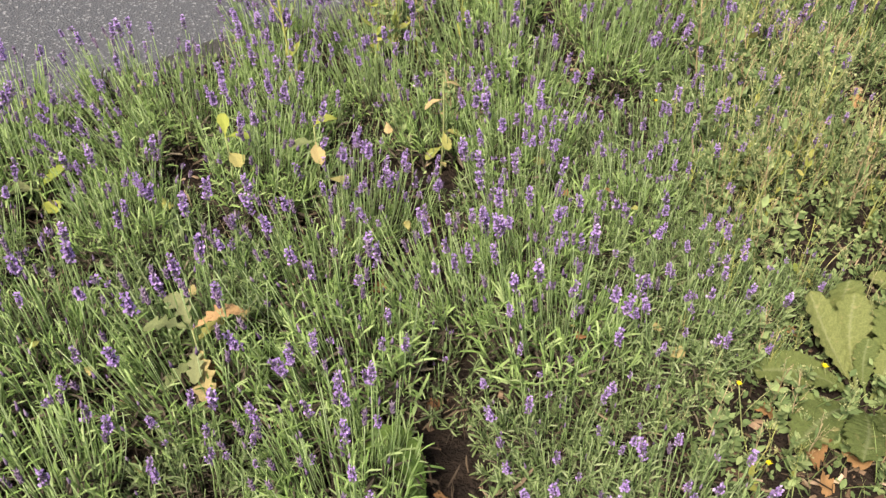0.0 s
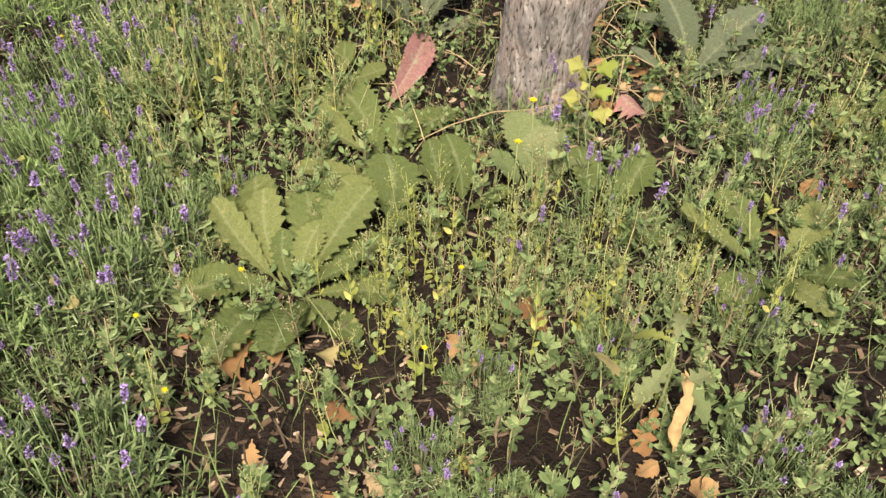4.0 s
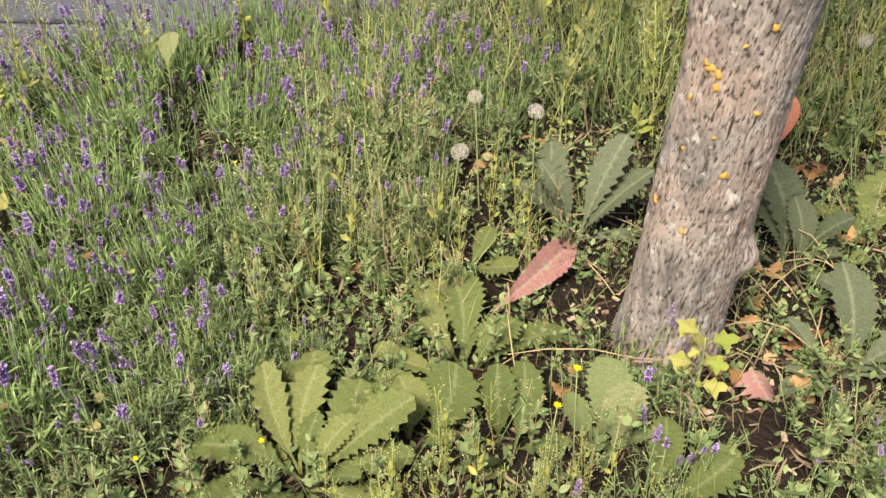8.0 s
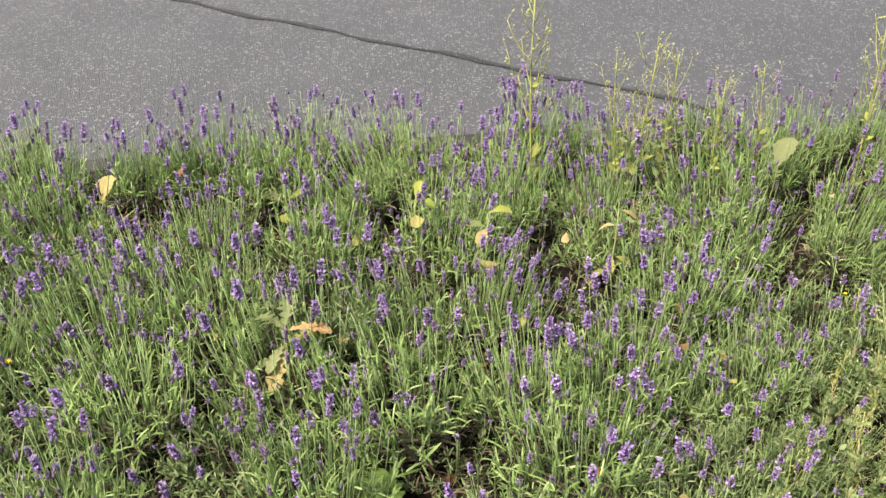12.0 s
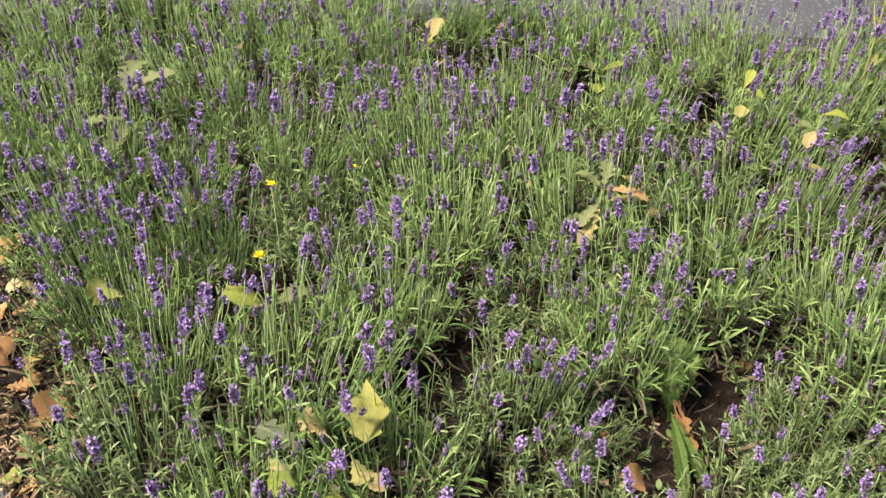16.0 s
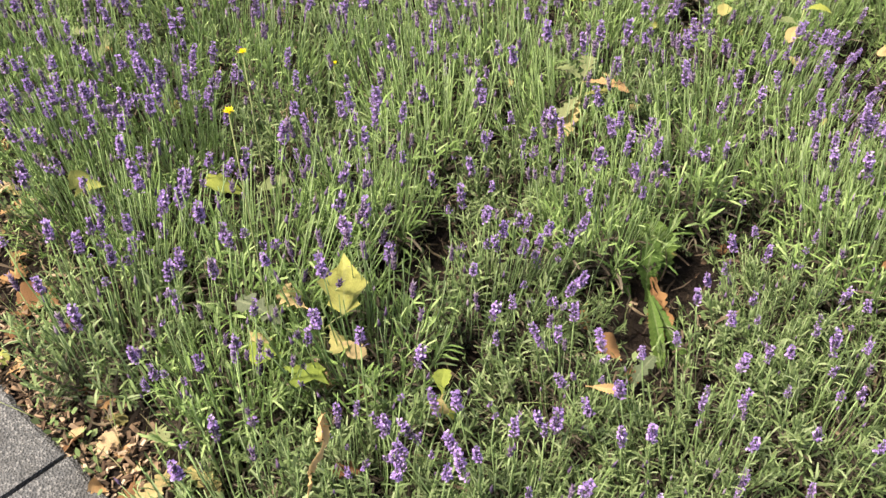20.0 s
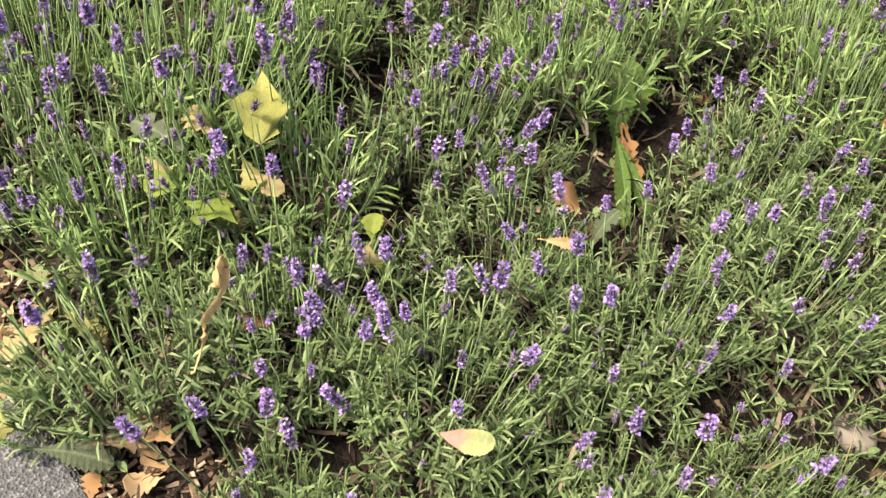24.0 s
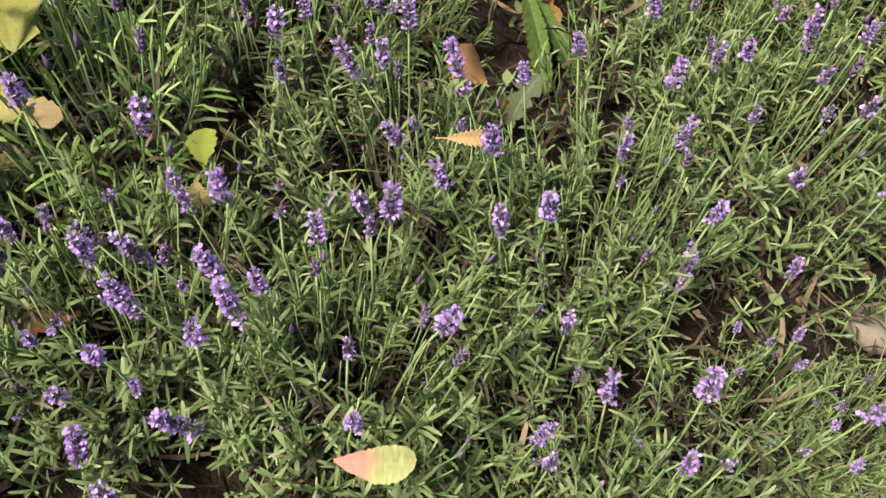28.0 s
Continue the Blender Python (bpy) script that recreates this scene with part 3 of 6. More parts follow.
def plant_lavender():
    r = np.random.default_rng(5)
    spots, tries = [], 0
    while tries < 6000:
        tries += 1
        x, y = r.uniform(-3.0, -0.5), r.uniform(-0.8, 2.1)
        if not inside(x, y, LAV_AREA) or any((x - a) ** 2 + (y - b) ** 2 < c * c for a, b, c in GAPS):
            continue
        if all((x - a) ** 2 + (y - b) ** 2 > 0.178 ** 2 for a, b in spots):
            spots.append((x, y))
    for x, y in spots:
        rich = noise.noise(Vector((x * 1.7, y * 1.7, 4.0))) + 0.5 * noise.noise(Vector((x * 5, y * 5, 1.0)))
        # near bushes mostly get the grey leaf, whose tone paints dimmer light
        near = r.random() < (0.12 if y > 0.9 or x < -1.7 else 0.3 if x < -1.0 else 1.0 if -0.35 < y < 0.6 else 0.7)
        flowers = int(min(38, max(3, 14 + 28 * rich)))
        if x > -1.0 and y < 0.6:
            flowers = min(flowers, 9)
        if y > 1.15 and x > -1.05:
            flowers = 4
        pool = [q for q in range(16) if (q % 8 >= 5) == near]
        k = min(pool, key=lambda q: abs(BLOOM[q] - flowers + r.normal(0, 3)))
        far = max(0.0, min(1.0, (0.25 - noise.noise(Vector((x * 2.2, y * 2.2, 9.0)))) * 1.2))
        size = r.uniform(0.9, 1.12) + 0.25 * far * (1 if x < -1.2 else 0.3)
        lean = Matrix.Rotation(r.normal(0, 0.09), 4, "X") @ Matrix.Rotation(r.normal(0, 0.09), 4, "Y")
        copy_thing(KINDS[k], Matrix.Translation((x, y, height(x, y))) @ lean @ Matrix.Rotation(r.uniform(0, 6.28), 4, "Z") @ Matrix.Scale(size, 4))
    fill, tries = [], 0
    while tries < 4000 and len(fill) < 75:
        tries += 1
        x, y = r.uniform(-2.9, -0.5), r.uniform(-0.6, 2.0)
        if not inside(x, y, LAV_AREA) or (x + 0.60) ** 2 + (y - 0.40) ** 2 < 0.13 ** 2 or (x + 1.06) ** 2 + (y - 0.335) ** 2 < 0.10 ** 2:
            continue
        if min((x - a) ** 2 + (y - b) ** 2 for a, b in spots) > 0.095 ** 2 and all((x - a) ** 2 + (y - b) ** 2 > 0.1 ** 2 for a, b in fill):
            fill.append((x, y))
    tries = 0
    while tries < 400 and len(fill) < 112:
        tries += 1
        x, y = r.uniform(-0.25, 0.9), r.uniform(0.55, 1.65)
        keep = inside(x, y, EDGE) and (x > 0.3 or y < 1.0) and not (x > 0.3 and y < 0.75) and all((x - a) ** 2 + (y - b) ** 2 > 0.105 ** 2 for a, b in ((0.208, 1.09), (0.31, 1.475), (-0.058, 1.125), (-0.14, 0.88), (-0.01, 0.985), (0.48, 0.93), (0.64, 1.03)))
        if keep and all((x - a) ** 2 + (y - b) ** 2 > 0.1 ** 2 for a, b in fill):
            fill.append((x, y))
    for x, y in fill:
        copy_thing(FILLERS[int(r.integers(0, 3))], Matrix.Translation((x, y, height(x, y))) @ Matrix.Rotation(r.uniform(0, 6.28), 4, "Z") @ Matrix.Scale(r.uniform(0.75, 1.05) if x < -0.5 else r.uniform(0.6, 0.95), 4))
    for x, y, size in ((0.27, 0.87, 0.62), (0.56, 1.22, 0.75), (0.72, 1.36, 0.95), (0.82, 1.62, 1.05), (0.63, 1.5, 0.8), (0.84, 1.2, 0.7), (0.5, 0.8, 0.6), (-0.33, 0.27, 0.7), (-0.96, -0.14, 0.8), (-0.92, 0.42, 0.9), (-0.17, 0.12, 0.75), (-0.45, 0.02, 0.8),
                       (-0.6, 1.5, 1.0), (-0.5, 1.72, 1.1), (-0.68, 1.72, 1.2), (-0.45, 1.92, 1.1), (-0.74, 1.38, 1.0), (-0.55, 1.33, 0.8), (-0.68, 1.55, 1.1), (-0.62, 1.9, 1.2), (-0.88, 0.61, 0.8), (-0.82, 0.73, 1.0), (-0.99, 0.9, 0.9), (-0.86, 0.93, 0.8), (-0.87, 1.12, 1.0), (-1.03, 1.19, 0.9), (-0.77, 1.01, 0.8), (-1.14, 1.05, 1.0), (-0.73, 0.83, 0.9), (-0.99, 0.74, 0.8), (-0.8, 1.21, 1.0), (0.02, 0.3, 0.6), (-0.3, 0.48, 0.5), (-0.2, -0.02, 0.8), (-0.65, 1.25, 0.8), (-0.4, 0.38, 0.5), (-0.2, 0.22, 0.6), (-0.05, 0.12, 0.6), (0.1, 0.2, 0.6), (-0.3, 0.1, 0.7), (-0.12, 0.5, 0.5), (0.08, 0.52, 0.5),
                       (-0.05, 1.0, 0.42), (0.3, 0.97, 0.5), (0.62, 0.72, 0.5), (0.38, 0.68, 0.45), (-0.62, 0.9, 0.6), (-0.7, 0.75, 0.6), (0.74, 1.15, 0.6), (0.9, 1.42, 0.7), (0.7, 1.6, 0.9), (-0.6, 0.27, 0.62), (-0.66, 0.235, 0.5), (-0.545, 0.22, 0.55)):
        copy_thing(KINDS[(5, 13, 7, 15)[int(r.integers(0, 4))]], Matrix.Translation((x, y, height(x, y))) @ Matrix.Rotation(r.uniform(0, 6.28), 4, "Z") @ Matrix.Scale(size, 4))


plant_lavender()


def flowering_bush(x, y, tips, size, seed):
    """A bush in full flower: its stems end at the given tips."""
    r = np.random.default_rng(seed)
    bush = empty("lavender_bush", pose(x, y, height(x, y)), "lavender bush with large open violet flower spikes", "lavender", "lavender bushes in the bed")
    part("foliage", LEAFY[seed % 3], bush, Matrix.Scale(size * 0.88, 4) @ Matrix.Rotation(seed * 1.3, 4, "Z"))
    for i in range(0, len(tips), 3):
        tip = np.array(tips[i:i + 3]) - (x, y, 0.02)
        start = tip * np.array((0.5, 0.5, 0)) + np.array((0, 0, 0.01))
        big = BIG_SPIKES[i // 3 % 3] if i % 2 else SPIKES[(0, 2, 3)[i // 3 % 3]]
        stem_part(bush, stalk(r, start, tip), big, r, 0.68)


flowering_bush(-0.84, -0.02, (-0.931, -0.107, 0.16, -0.806, 0.04, 0.16, -0.959, -0.082, 0.14, -0.919, -0.053, 0.15, -0.896, -0.035, 0.15, -0.889, -0.056, 0.14, -0.896, 0.008, 0.17,
                              -0.975, -0.02, 0.14, -0.987, -0.041, 0.13, -0.941, -0.104, 0.12, -1.008, -0.105, 0.12, -0.857, -0.111, 0.1), 1.0, 61)
flowering_bush(-0.82, 0.17, (-0.9, 0.113, 0.14, -0.894, 0.149, 0.16, -0.843, 0.116, 0.15, -0.84, 0.156, 0.14, -0.943, 0.104, 0.15, -0.955, 0.171, 0.15, -0.837, 0.283, 0.13, -0.889, 0.328, 0.12,
                             -1.001, 0.109, 0.16), 0.95, 62)
flowering_bush(-0.80, -0.2, (-0.874, -0.234, 0.15, -0.877, -0.288, 0.15, -0.831, -0.173, 0.12, -0.882, -0.182, 0.1, -0.823, -0.211, 0.13), 0.8, 63)
flowering_bush(-0.66, 0.08, (-0.716, 0.105, 0.13, -0.68, 0.148, 0.15, -0.755, 0.217, 0.1), 0.8, 64)
for kind in KINDS + FILLERS:
    for o in (*kind.children_recursive, kind):
        bpy.data.objects.remove(o)


# ---- the tree ----
def barked(me):
    """Marks a plain branch as unfurrowed bark."""
    me.attributes.new("groove", "FLOAT", "POINT").data.foreach_set("value", np.full(len(me.vertices), 0.5, np.float32))
    return me


def build_tree():
    tree = empty("tree", pose(-0.058, 1.125, 0), "young tree with a grey ridged bark trunk and orange lichen", "tree")
    r = np.random.default_rng(3)
    around, rows_ = 210, 330
    zs = np.linspace(-0.03, 1.05, rows_)
    ang = np.linspace(0, 2 * math.pi, around, endpoint=False)
    A, Z = np.meshgrid(ang, zs)
    rad = 0.076 + 0.016 * np.exp(-np.maximum(Z, 0) / 0.07) + 0.004 * np.sin(3 * A + 1 + Z * 2) * np.exp(-Z / 0.3)

    def bump_at(a0, z0, wa, wz, h):
        da = (A - a0 + math.pi) % (2 * math.pi) - math.pi
        return h * np.exp(-(da / wa) ** 2 - ((Z - z0) / wz) ** 2)

    rad = rad + bump_at(-0.15, 0.205, 0.35, 0.03, 0.022) + bump_at(0.0, 0.64, 0.5, 0.035, 0.009) + bump_at(-1.2, 0.33, 0.16, 0.014, 0.007) + bump_at(3.3, 0.6, 0.4, 0.05, 0.01)
    # ridges: a lattice of long plates, warped
    wob = np.zeros_like(A)
    for k, (fa, fz, amp) in enumerate(((5, 14, 0.10), (9, 31, 0.06), (17, 60, 0.035))):
        wob += amp * np.sin(fa * A + fz * Z + 1.7 * k) * np.cos(fz * 0.6 * Z - 2 * k + fa * 0.5 * A)
    nu, nw = 80, 54
    ju, jw = r.uniform(0.0, 1.0, (nw + 4, nu)), r.uniform(0.0, 1.0, (nw + 4, nu))
    raise_ = r.uniform(0, 1, (nw + 4, nu))
    u = A / (2 * math.pi) * nu + wob * 2.5
    w = (Z + 0.03) / 1.08 * nw + 1 + wob * 1.5
    iu, iw = np.floor(u).astype(int), np.floor(w).astype(int)
    d1, d2, lift = np.full(A.shape, 9.0), np.full(A.shape, 9.0), np.zeros(A.shape)
    for di in (-1, 0, 1):
        for dj in (-1, 0, 1):
            cw, cu = np.clip(iw + di, 0, nw + 3), (iu + dj) % nu
            d = np.hypot((iu + dj + ju[cw, cu] - u), 0.30 * (iw + di + jw[cw, cu] - w))
            closer = d < d1
            d2 = np.where(closer, d1, np.minimum(d2, d))
            lift = np.where(closer, raise_[cw, cu], lift)
            d1 = np.where(closer, d, d1)
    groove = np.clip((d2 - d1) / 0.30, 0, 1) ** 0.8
    fine = r.normal(0, 1, A.shape)
    fine = (fine + np.roll(fine, 1, 1) + np.roll(fine, 1, 0) + np.roll(fine, 2, 0)) / 4
    rad = rad + 0.0036 * (groove - 0.6) * (0.4 + 0.6 * lift) + 0.0011 * fine
    cx, cy = 0.052 * Z, 0.012 * Z
    v = np.stack([cx + rad * np.cos(A), cy + rad * np.sin(A), Z], -1).reshape(-1, 3)
    f = [(i * around + j, i * around + (j + 1) % around, (i + 1) * around + (j + 1) % around, (i + 1) * around + j) for i in range(rows_ - 1) for j in range(around)]
    b = Buf()
    b.add(v, f)
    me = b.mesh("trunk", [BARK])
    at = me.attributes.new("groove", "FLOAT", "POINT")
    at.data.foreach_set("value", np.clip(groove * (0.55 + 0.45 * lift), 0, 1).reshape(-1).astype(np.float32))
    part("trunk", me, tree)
    # orange lichen: small crusts on the bark
    for a, z, q in ((-2.63, 0.616, 0.008), (-2.11, 0.635, 0.010), (-2.0, 0.625, 0.007), (-1.32, 0.585, 0.006), (-2.14, 0.521, 0.009), (-2.26, 0.526, 0.006), (-2.0, 0.515, 0.007), (-1.98, 0.498, 0.007),
                    (-2.42, 0.473, 0.007), (-1.45, 0.375, 0.007), (-1.91, 0.274, 0.008), (-2.71, 0.298, 0.007), (-1.8, 0.43, 0.004), (-2.3, 0.40, 0.004), (-1.7, 0.56, 0.004), (-1.2, 0.47, 0.005)):
        c = Buf()
        n = 13
        lobes = [q * r.uniform(0.3, 1.35) for _ in range(n)]
        R = 0.0775
        pts = []
        for s, h in ((0.0, 0.0014), (0.6, 0.0012), (1.0, -0.0012)):
            for k in range(n):
                t = 2 * math.pi * k / n
                aa, zz = a + s * lobes[k] * math.cos(t) / R, z + s * lobes[k] * math.sin(t)
                pts.append((0.052 * zz + (R + h) * math.cos(aa), 0.012 * zz + (R + h) * math.sin(aa), zz))
        c.add(pts, [(i * n + k, i * n + (k + 1) % n, (i + 1) * n + (k + 1) % n, (i + 1) * n + k) for i in range(2) for k in range(n)])
        part("lichen", c.mesh("lichen", [LICHEN]), tree, None, "orange lichen crust")
    # upper trunk, limbs and an unseen light crown above the view, widened for shade
    b = Buf()
    top = np.array((0.055, 0.0126, 1.05))
    b.add(*tube([top - (0.001, 0, 0.02), top + (0.03, 0.01, 0.6), top + (0.05, 0.03, 1.3), top + (0.05, 0.05, 2.2)], (0.074, 0.062, 0.045, 0.015), 16))
    part("upper_trunk", barked(b.mesh("upper_trunk", [BARK])), tree)
    crown, mm = Buf(), []
    for i in range(14):
        az, z0 = i * 2.4 + 0.4, 0.75 + 0.1 * i
        p0 = top + np.array((0.03, 0.02, z0))
        ln = (1.75 - 0.06 * i) * r.uniform(0.85, 1.1)
        out = np.array((math.cos(az), math.sin(az), 0.5 + 0.05 * i))
        pts = [p0 + out * ln * s + np.array((0, 0, 0.25 * s * s)) for s in np.linspace(0, 1, 6)]
        b = Buf()
        b.add(*tube(pts, np.linspace(0.026, 0.005, 6), 7))
        part("limb", barked(b.mesh("limb", [BARK])), tree)
        for k in range(34):
            s = r.uniform(0.3, 1.1)
            c = p0 + out * ln * s + np.array((0, 0, 0.25 * s * s)) + r.normal(0, 0.2, 3)
            for q in range(9):
                mm.append(turn_to(c + r.normal(0, 0.075, 3), r.normal(0, 1, 3) + (0, 0, 0.3), r.uniform(0, 6), r.uniform(0.07, 0.11)))
    crown.stamp(blade(1.0, 0.7, 0.2, 3), mm)
    part("crown", crown.mesh("crown", [WEED_LEAF]), tree, None, "unseen open crown of clustered green leaves, added for shade")


build_tree()


# ---- broad-leaved rosettes ----
def broad_leaf(length, width, seed, teeth=9, bend=0.25, wrinkle=0.12, stalk_share=0.18, lobes=0.0, rows_=44, jag=1.0):
    """A toothed leaf from the origin along +z, its upper face to -y, with a sunk midrib and raised veins."""
    r = np.random.default_rng(seed)
    cols = 4
    v, f, rib, along = [], [], [], []
    skew = r.uniform(-0.08, 0.08)
    tooth = np.convolve(r.uniform(0.05, 0.30, rows_ + 9), np.ones(5) / 5, "valid")
    for i in range(rows_ + 1):
        s = i / rows_
        body = max(0.0, (s - stalk_share) / (1 - stalk_share))
        w = 0.5 * width * (0.10 + 0.92 * (math.sin(math.pi * min(1.0, body) ** 1.6) ** 0.55 if body > 0 else 0)) * (1.0 if s < 1 else 0.15)
        if lobes:
            w *= 1 - lobes * (0.5 + 0.5 * math.cos(2 * math.pi * body * 4.5)) * (1 if body < 0.8 else 0.3)
        for k in range(-cols, cols + 1):
            q = k / cols
            ww = w
            if abs(k) == cols and body > 0:
                ww = w * (1 + jag * tooth[i] * (2 * ((body * teeth + 0.3 * (k > 0)) % 1) - 1) + r.normal(0, 0.025))
            x = q * ww + skew * length * math.sin(math.pi * s)
            vein = wrinkle * width * math.sin(2 * math.pi * (body * teeth - abs(q) * 1.2)) * abs(q) * (1 - 0.3 * abs(q)) * 0.5 if body > 0 else 0
            y = bend * length * s * s - 0.28 * ww * abs(q) + vein + 0.012 * width * r.normal()
            v.append((x, y, length * s * (1 - 0.3 * abs(bend) * s)))
            along.append(s)
            rib.append(1.0 if k == 0 else 0.75 * max(0.0, math.sin(2 * math.pi * (body * teeth - abs(q) * 1.2))) ** 2 * (abs(k) < cols) * (body > 0))
    n = 2 * cols + 1
    for i in range(rows_):
        for k in range(n - 1):
            f.append((i * n + k, i * n + k + 1, (i + 1) * n + k + 1, (i + 1) * n + k))
    b = LeafBuf()
    b.add(v, f)
    b.rib, b.along = rib, along
    return b


LEAF_SHAPES = [(0.33, 1, 9, 0.22), (0.35, 2, 11, 0.32), (0.30, 3, 8, 0.12), (0.38, 4, 8, 0.28), (0.33, 5, 12, 0.4), (0.25, 6, 14, 0.15)]


@functools.lru_cache(maxsize=None)
def leaf_mesh(shape, mat_name):
    w, seed, teeth, bend = LEAF_SHAPES[shape]
    return broad_leaf(1.0, w, seed, teeth, bend, stalk_share=0.18 if shape < 5 else 0.06, jag=1.05 if shape < 5 else 0.5).mesh("leaf", [bpy.data.materials[mat_name]])


def place_leaf(parent, me, base, tip, name="leaf", wide=1.0, label="", face=None):
    a, c = Vector(base), Vector(tip)
    z = (c - a)
    ln = z.length
    z.normalize()
    up = Vector(face) if face else Vector((0, 0, 1)) - 0.3 * Vector((z.x, z.y, 0))
    y = -(up - up.dot(z) * z).normalized()
    x = y.cross(z)
    m = Matrix((x, y, z)).transposed().to_4x4()
    return part(name, me, parent, Matrix.Translation(a) @ m @ Matrix.Diagonal((ln * wide, ln, ln, 1)), label)


def rosette(x, y, tips, mat, seed, extra=0, size=0.14, label="low rosette of broad toothed green leaves on the soil"):
    r = np.random.default_rng(seed)
    ob = empty("broadleaf_rosette", pose(x, y, height(x, y)), label, "weed", "broad-leaved rosettes")
    for i in range(0, len(tips), 4):
        tx, ty, tz, wide = tips[i:i + 4]
        place_leaf(ob, leaf_mesh(int(r.integers(0, 5)), mat), (0.012 * np.sign(tx - x), 0.012 * np.sign(ty - y), 0.005), (tx - x, ty - y, tz), wide=wide)
    for i in range(extra):
        az, el, ln = r.uniform(0, 6.28), r.uniform(0.12, 0.9), size * r.uniform(0.6, 1.15)
        place_leaf(ob, leaf_mesh(int(r.integers(0, 5)), mat), (0.01 * math.cos(az), 0.01 * math.sin(az), 0.004), (ln * math.cos(el) * math.cos(az), ln * math.cos(el) * math.sin(az), 0.01 + ln * math.sin(el)), wide=r.uniform(0.9, 1.25))
    return ob


rosette(-0.53, 0.70, (-0.625, 0.808, 0.128, 0.9, -0.557, 0.84, 0.11, 1.1, -0.50, 0.84, 0.11, 1.1, -0.46, 0.83, 0.13, 1.1, -0.414, 0.796, 0.14, 1.2, -0.39, 0.75, 0.08, 1.1, -0.68, 0.70, 0.10, 1.3,
                       -0.63, 0.58, 0.11, 1.15, -0.56, 0.57, 0.10, 1.2, -0.38, 0.66, 0.06, 1.1, -0.45, 0.60, 0.06, 1.2), "broad_leaf", 1, 6, 0.13)
rosette(-0.27, 0.82, (-0.293, 0.872, 0.13, 1.2, -0.262, 0.887, 0.13, 1.2, -0.19, 0.83, 0.07, 1.0, -0.32, 0.79, 0.06, 1.0), "broad_leaf", 14, 2, 0.10)
rosette(-0.40, 0.80, (-0.427, 0.84, 0.10, 2.0, -0.369, 0.891, 0.11, 1.7, -0.453, 0.858, 0.10, 1.5, -0.493, 0.868, 0.10, 1.5, -0.35, 0.80, 0.06, 1.4), "broad_leaf", 15, 1, 0.09)
rosette(-0.54, 0.815, (-0.563, 0.852, 0.11, 2.0, -0.61, 0.84, 0.09, 1.4, -0.52, 0.865, 0.07, 1.4), "broad_leaf", 16, 1, 0.09)
rosette(-0.36, 0.965, (-0.42, 1.114, 0.14, 1.15, -0.308, 1.045, 0.085, 1.7, -0.441, 1.011, 0.08, 1.0, -0.213, 1.098, 0.07, 0.85, -0.513, 0.959, 0.05, 1.1, -0.29, 0.92, 0.05, 1.0, -0.47, 1.10, 0.09, 0.9), "broad_leaf", 2, 3, 0.11)
rosette(-0.43, 1.22, (-0.332, 1.228, 0.06, 1.6, -0.40, 1.30, 0.08, 1.2, -0.50, 1.25, 0.06, 1.2), "broad_leaf", 17, 1, 0.09)
rosette(-0.56, 0.665, (-0.625, 0.645, 0.055, 2.4, -0.55, 0.60, 0.05, 2.4, -0.60, 0.60, 0.045, 2.2, -0.51, 0.63, 0.05, 2.0), "lime_round_leaf", 18, 0, 0.06, "small seedling with smooth rounded pale green leaves")
rosette(0.208, 1.09, (0.209, 1.154, 0.19, 1.1, 0.374, 1.172, 0.15, 1.2, 0.455, 1.107, 0.09, 0.9, 0.143, 1.151, 0.09, 0.8, 0.13, 1.08, 0.04, 0.9, 0.30, 1.15, 0.08, 1.2), "grey_broad_leaf", 3, 2, 0.12,
        "rosette of grey-green wrinkled leaves beside the trunk")
rosette(0.154, 1.385, (0.109, 1.454, 0.20, 1.1, 0.113, 1.43, 0.14, 1.5, 0.163, 1.405, 0.14, 1.3, 0.237, 1.41, 0.13, 1.4, 0.22, 1.389, 0.08, 1.0, 0.06, 1.36, 0.08, 1.0), "grey_broad_leaf", 4, 2, 0.14,
        "rosette of grey-green wrinkled leaves behind the trunk")
rosette(-0.245, 1.37, (-0.329, 1.372, 0.14, 1.5, -0.28, 1.397, 0.17, 1.2, -0.19, 1.45, 0.22, 0.9, -0.166, 1.42, 0.19, 1.0, -0.31, 1.5, 0.16, 1.0), "grey_broad_leaf", 5, 2, 0.14,
        "rosette of upright grey-green leaves near the trunk")
rosette(0.31, 1.475, (0.33, 1.559, 0.14, 1.9, 0.297, 1.522, 0.065, 1.8, 0.453, 1.526, 0.07, 0.9), "broad_leaf", 6, 2, 0.13)
rosette(0.09, 1.69, (0.123, 1.735, 0.10, 2.0, 0.06, 1.70, 0.09, 1.4), "broad_leaf", 19, 1, 0.08)
rosette(0.48, 0.93, (0.56, 0.96, 0.09, 1.2, 0.43, 0.85, 0.07, 1.3, 0.54, 0.84, 0.07, 1.2), "broad_leaf", 7, 2, 0.12)
rosette(0.64, 1.03, (0.627, 1.1, 0.12, 1.3, 0.74, 1.0, 0.07, 1.2, 0.58, 1.06, 0.08, 1.1), "broad_leaf", 8, 2, 0.12)
rosette(0.17, 0.62, (0.032, 0.657, 0.14, 1.1, 0.27, 0.69, 0.10, 1.3, 0.24, 0.55, 0.10, 1.3, 0.056, 0.546, 0.10, 1.3, 0.132, 0.53, 0.09, 1.2, 0.13, 0.73, 0.10, 1.0), "broad_leaf", 9, 2, 0.13,
        "rosette of broad pale green toothed leaves")
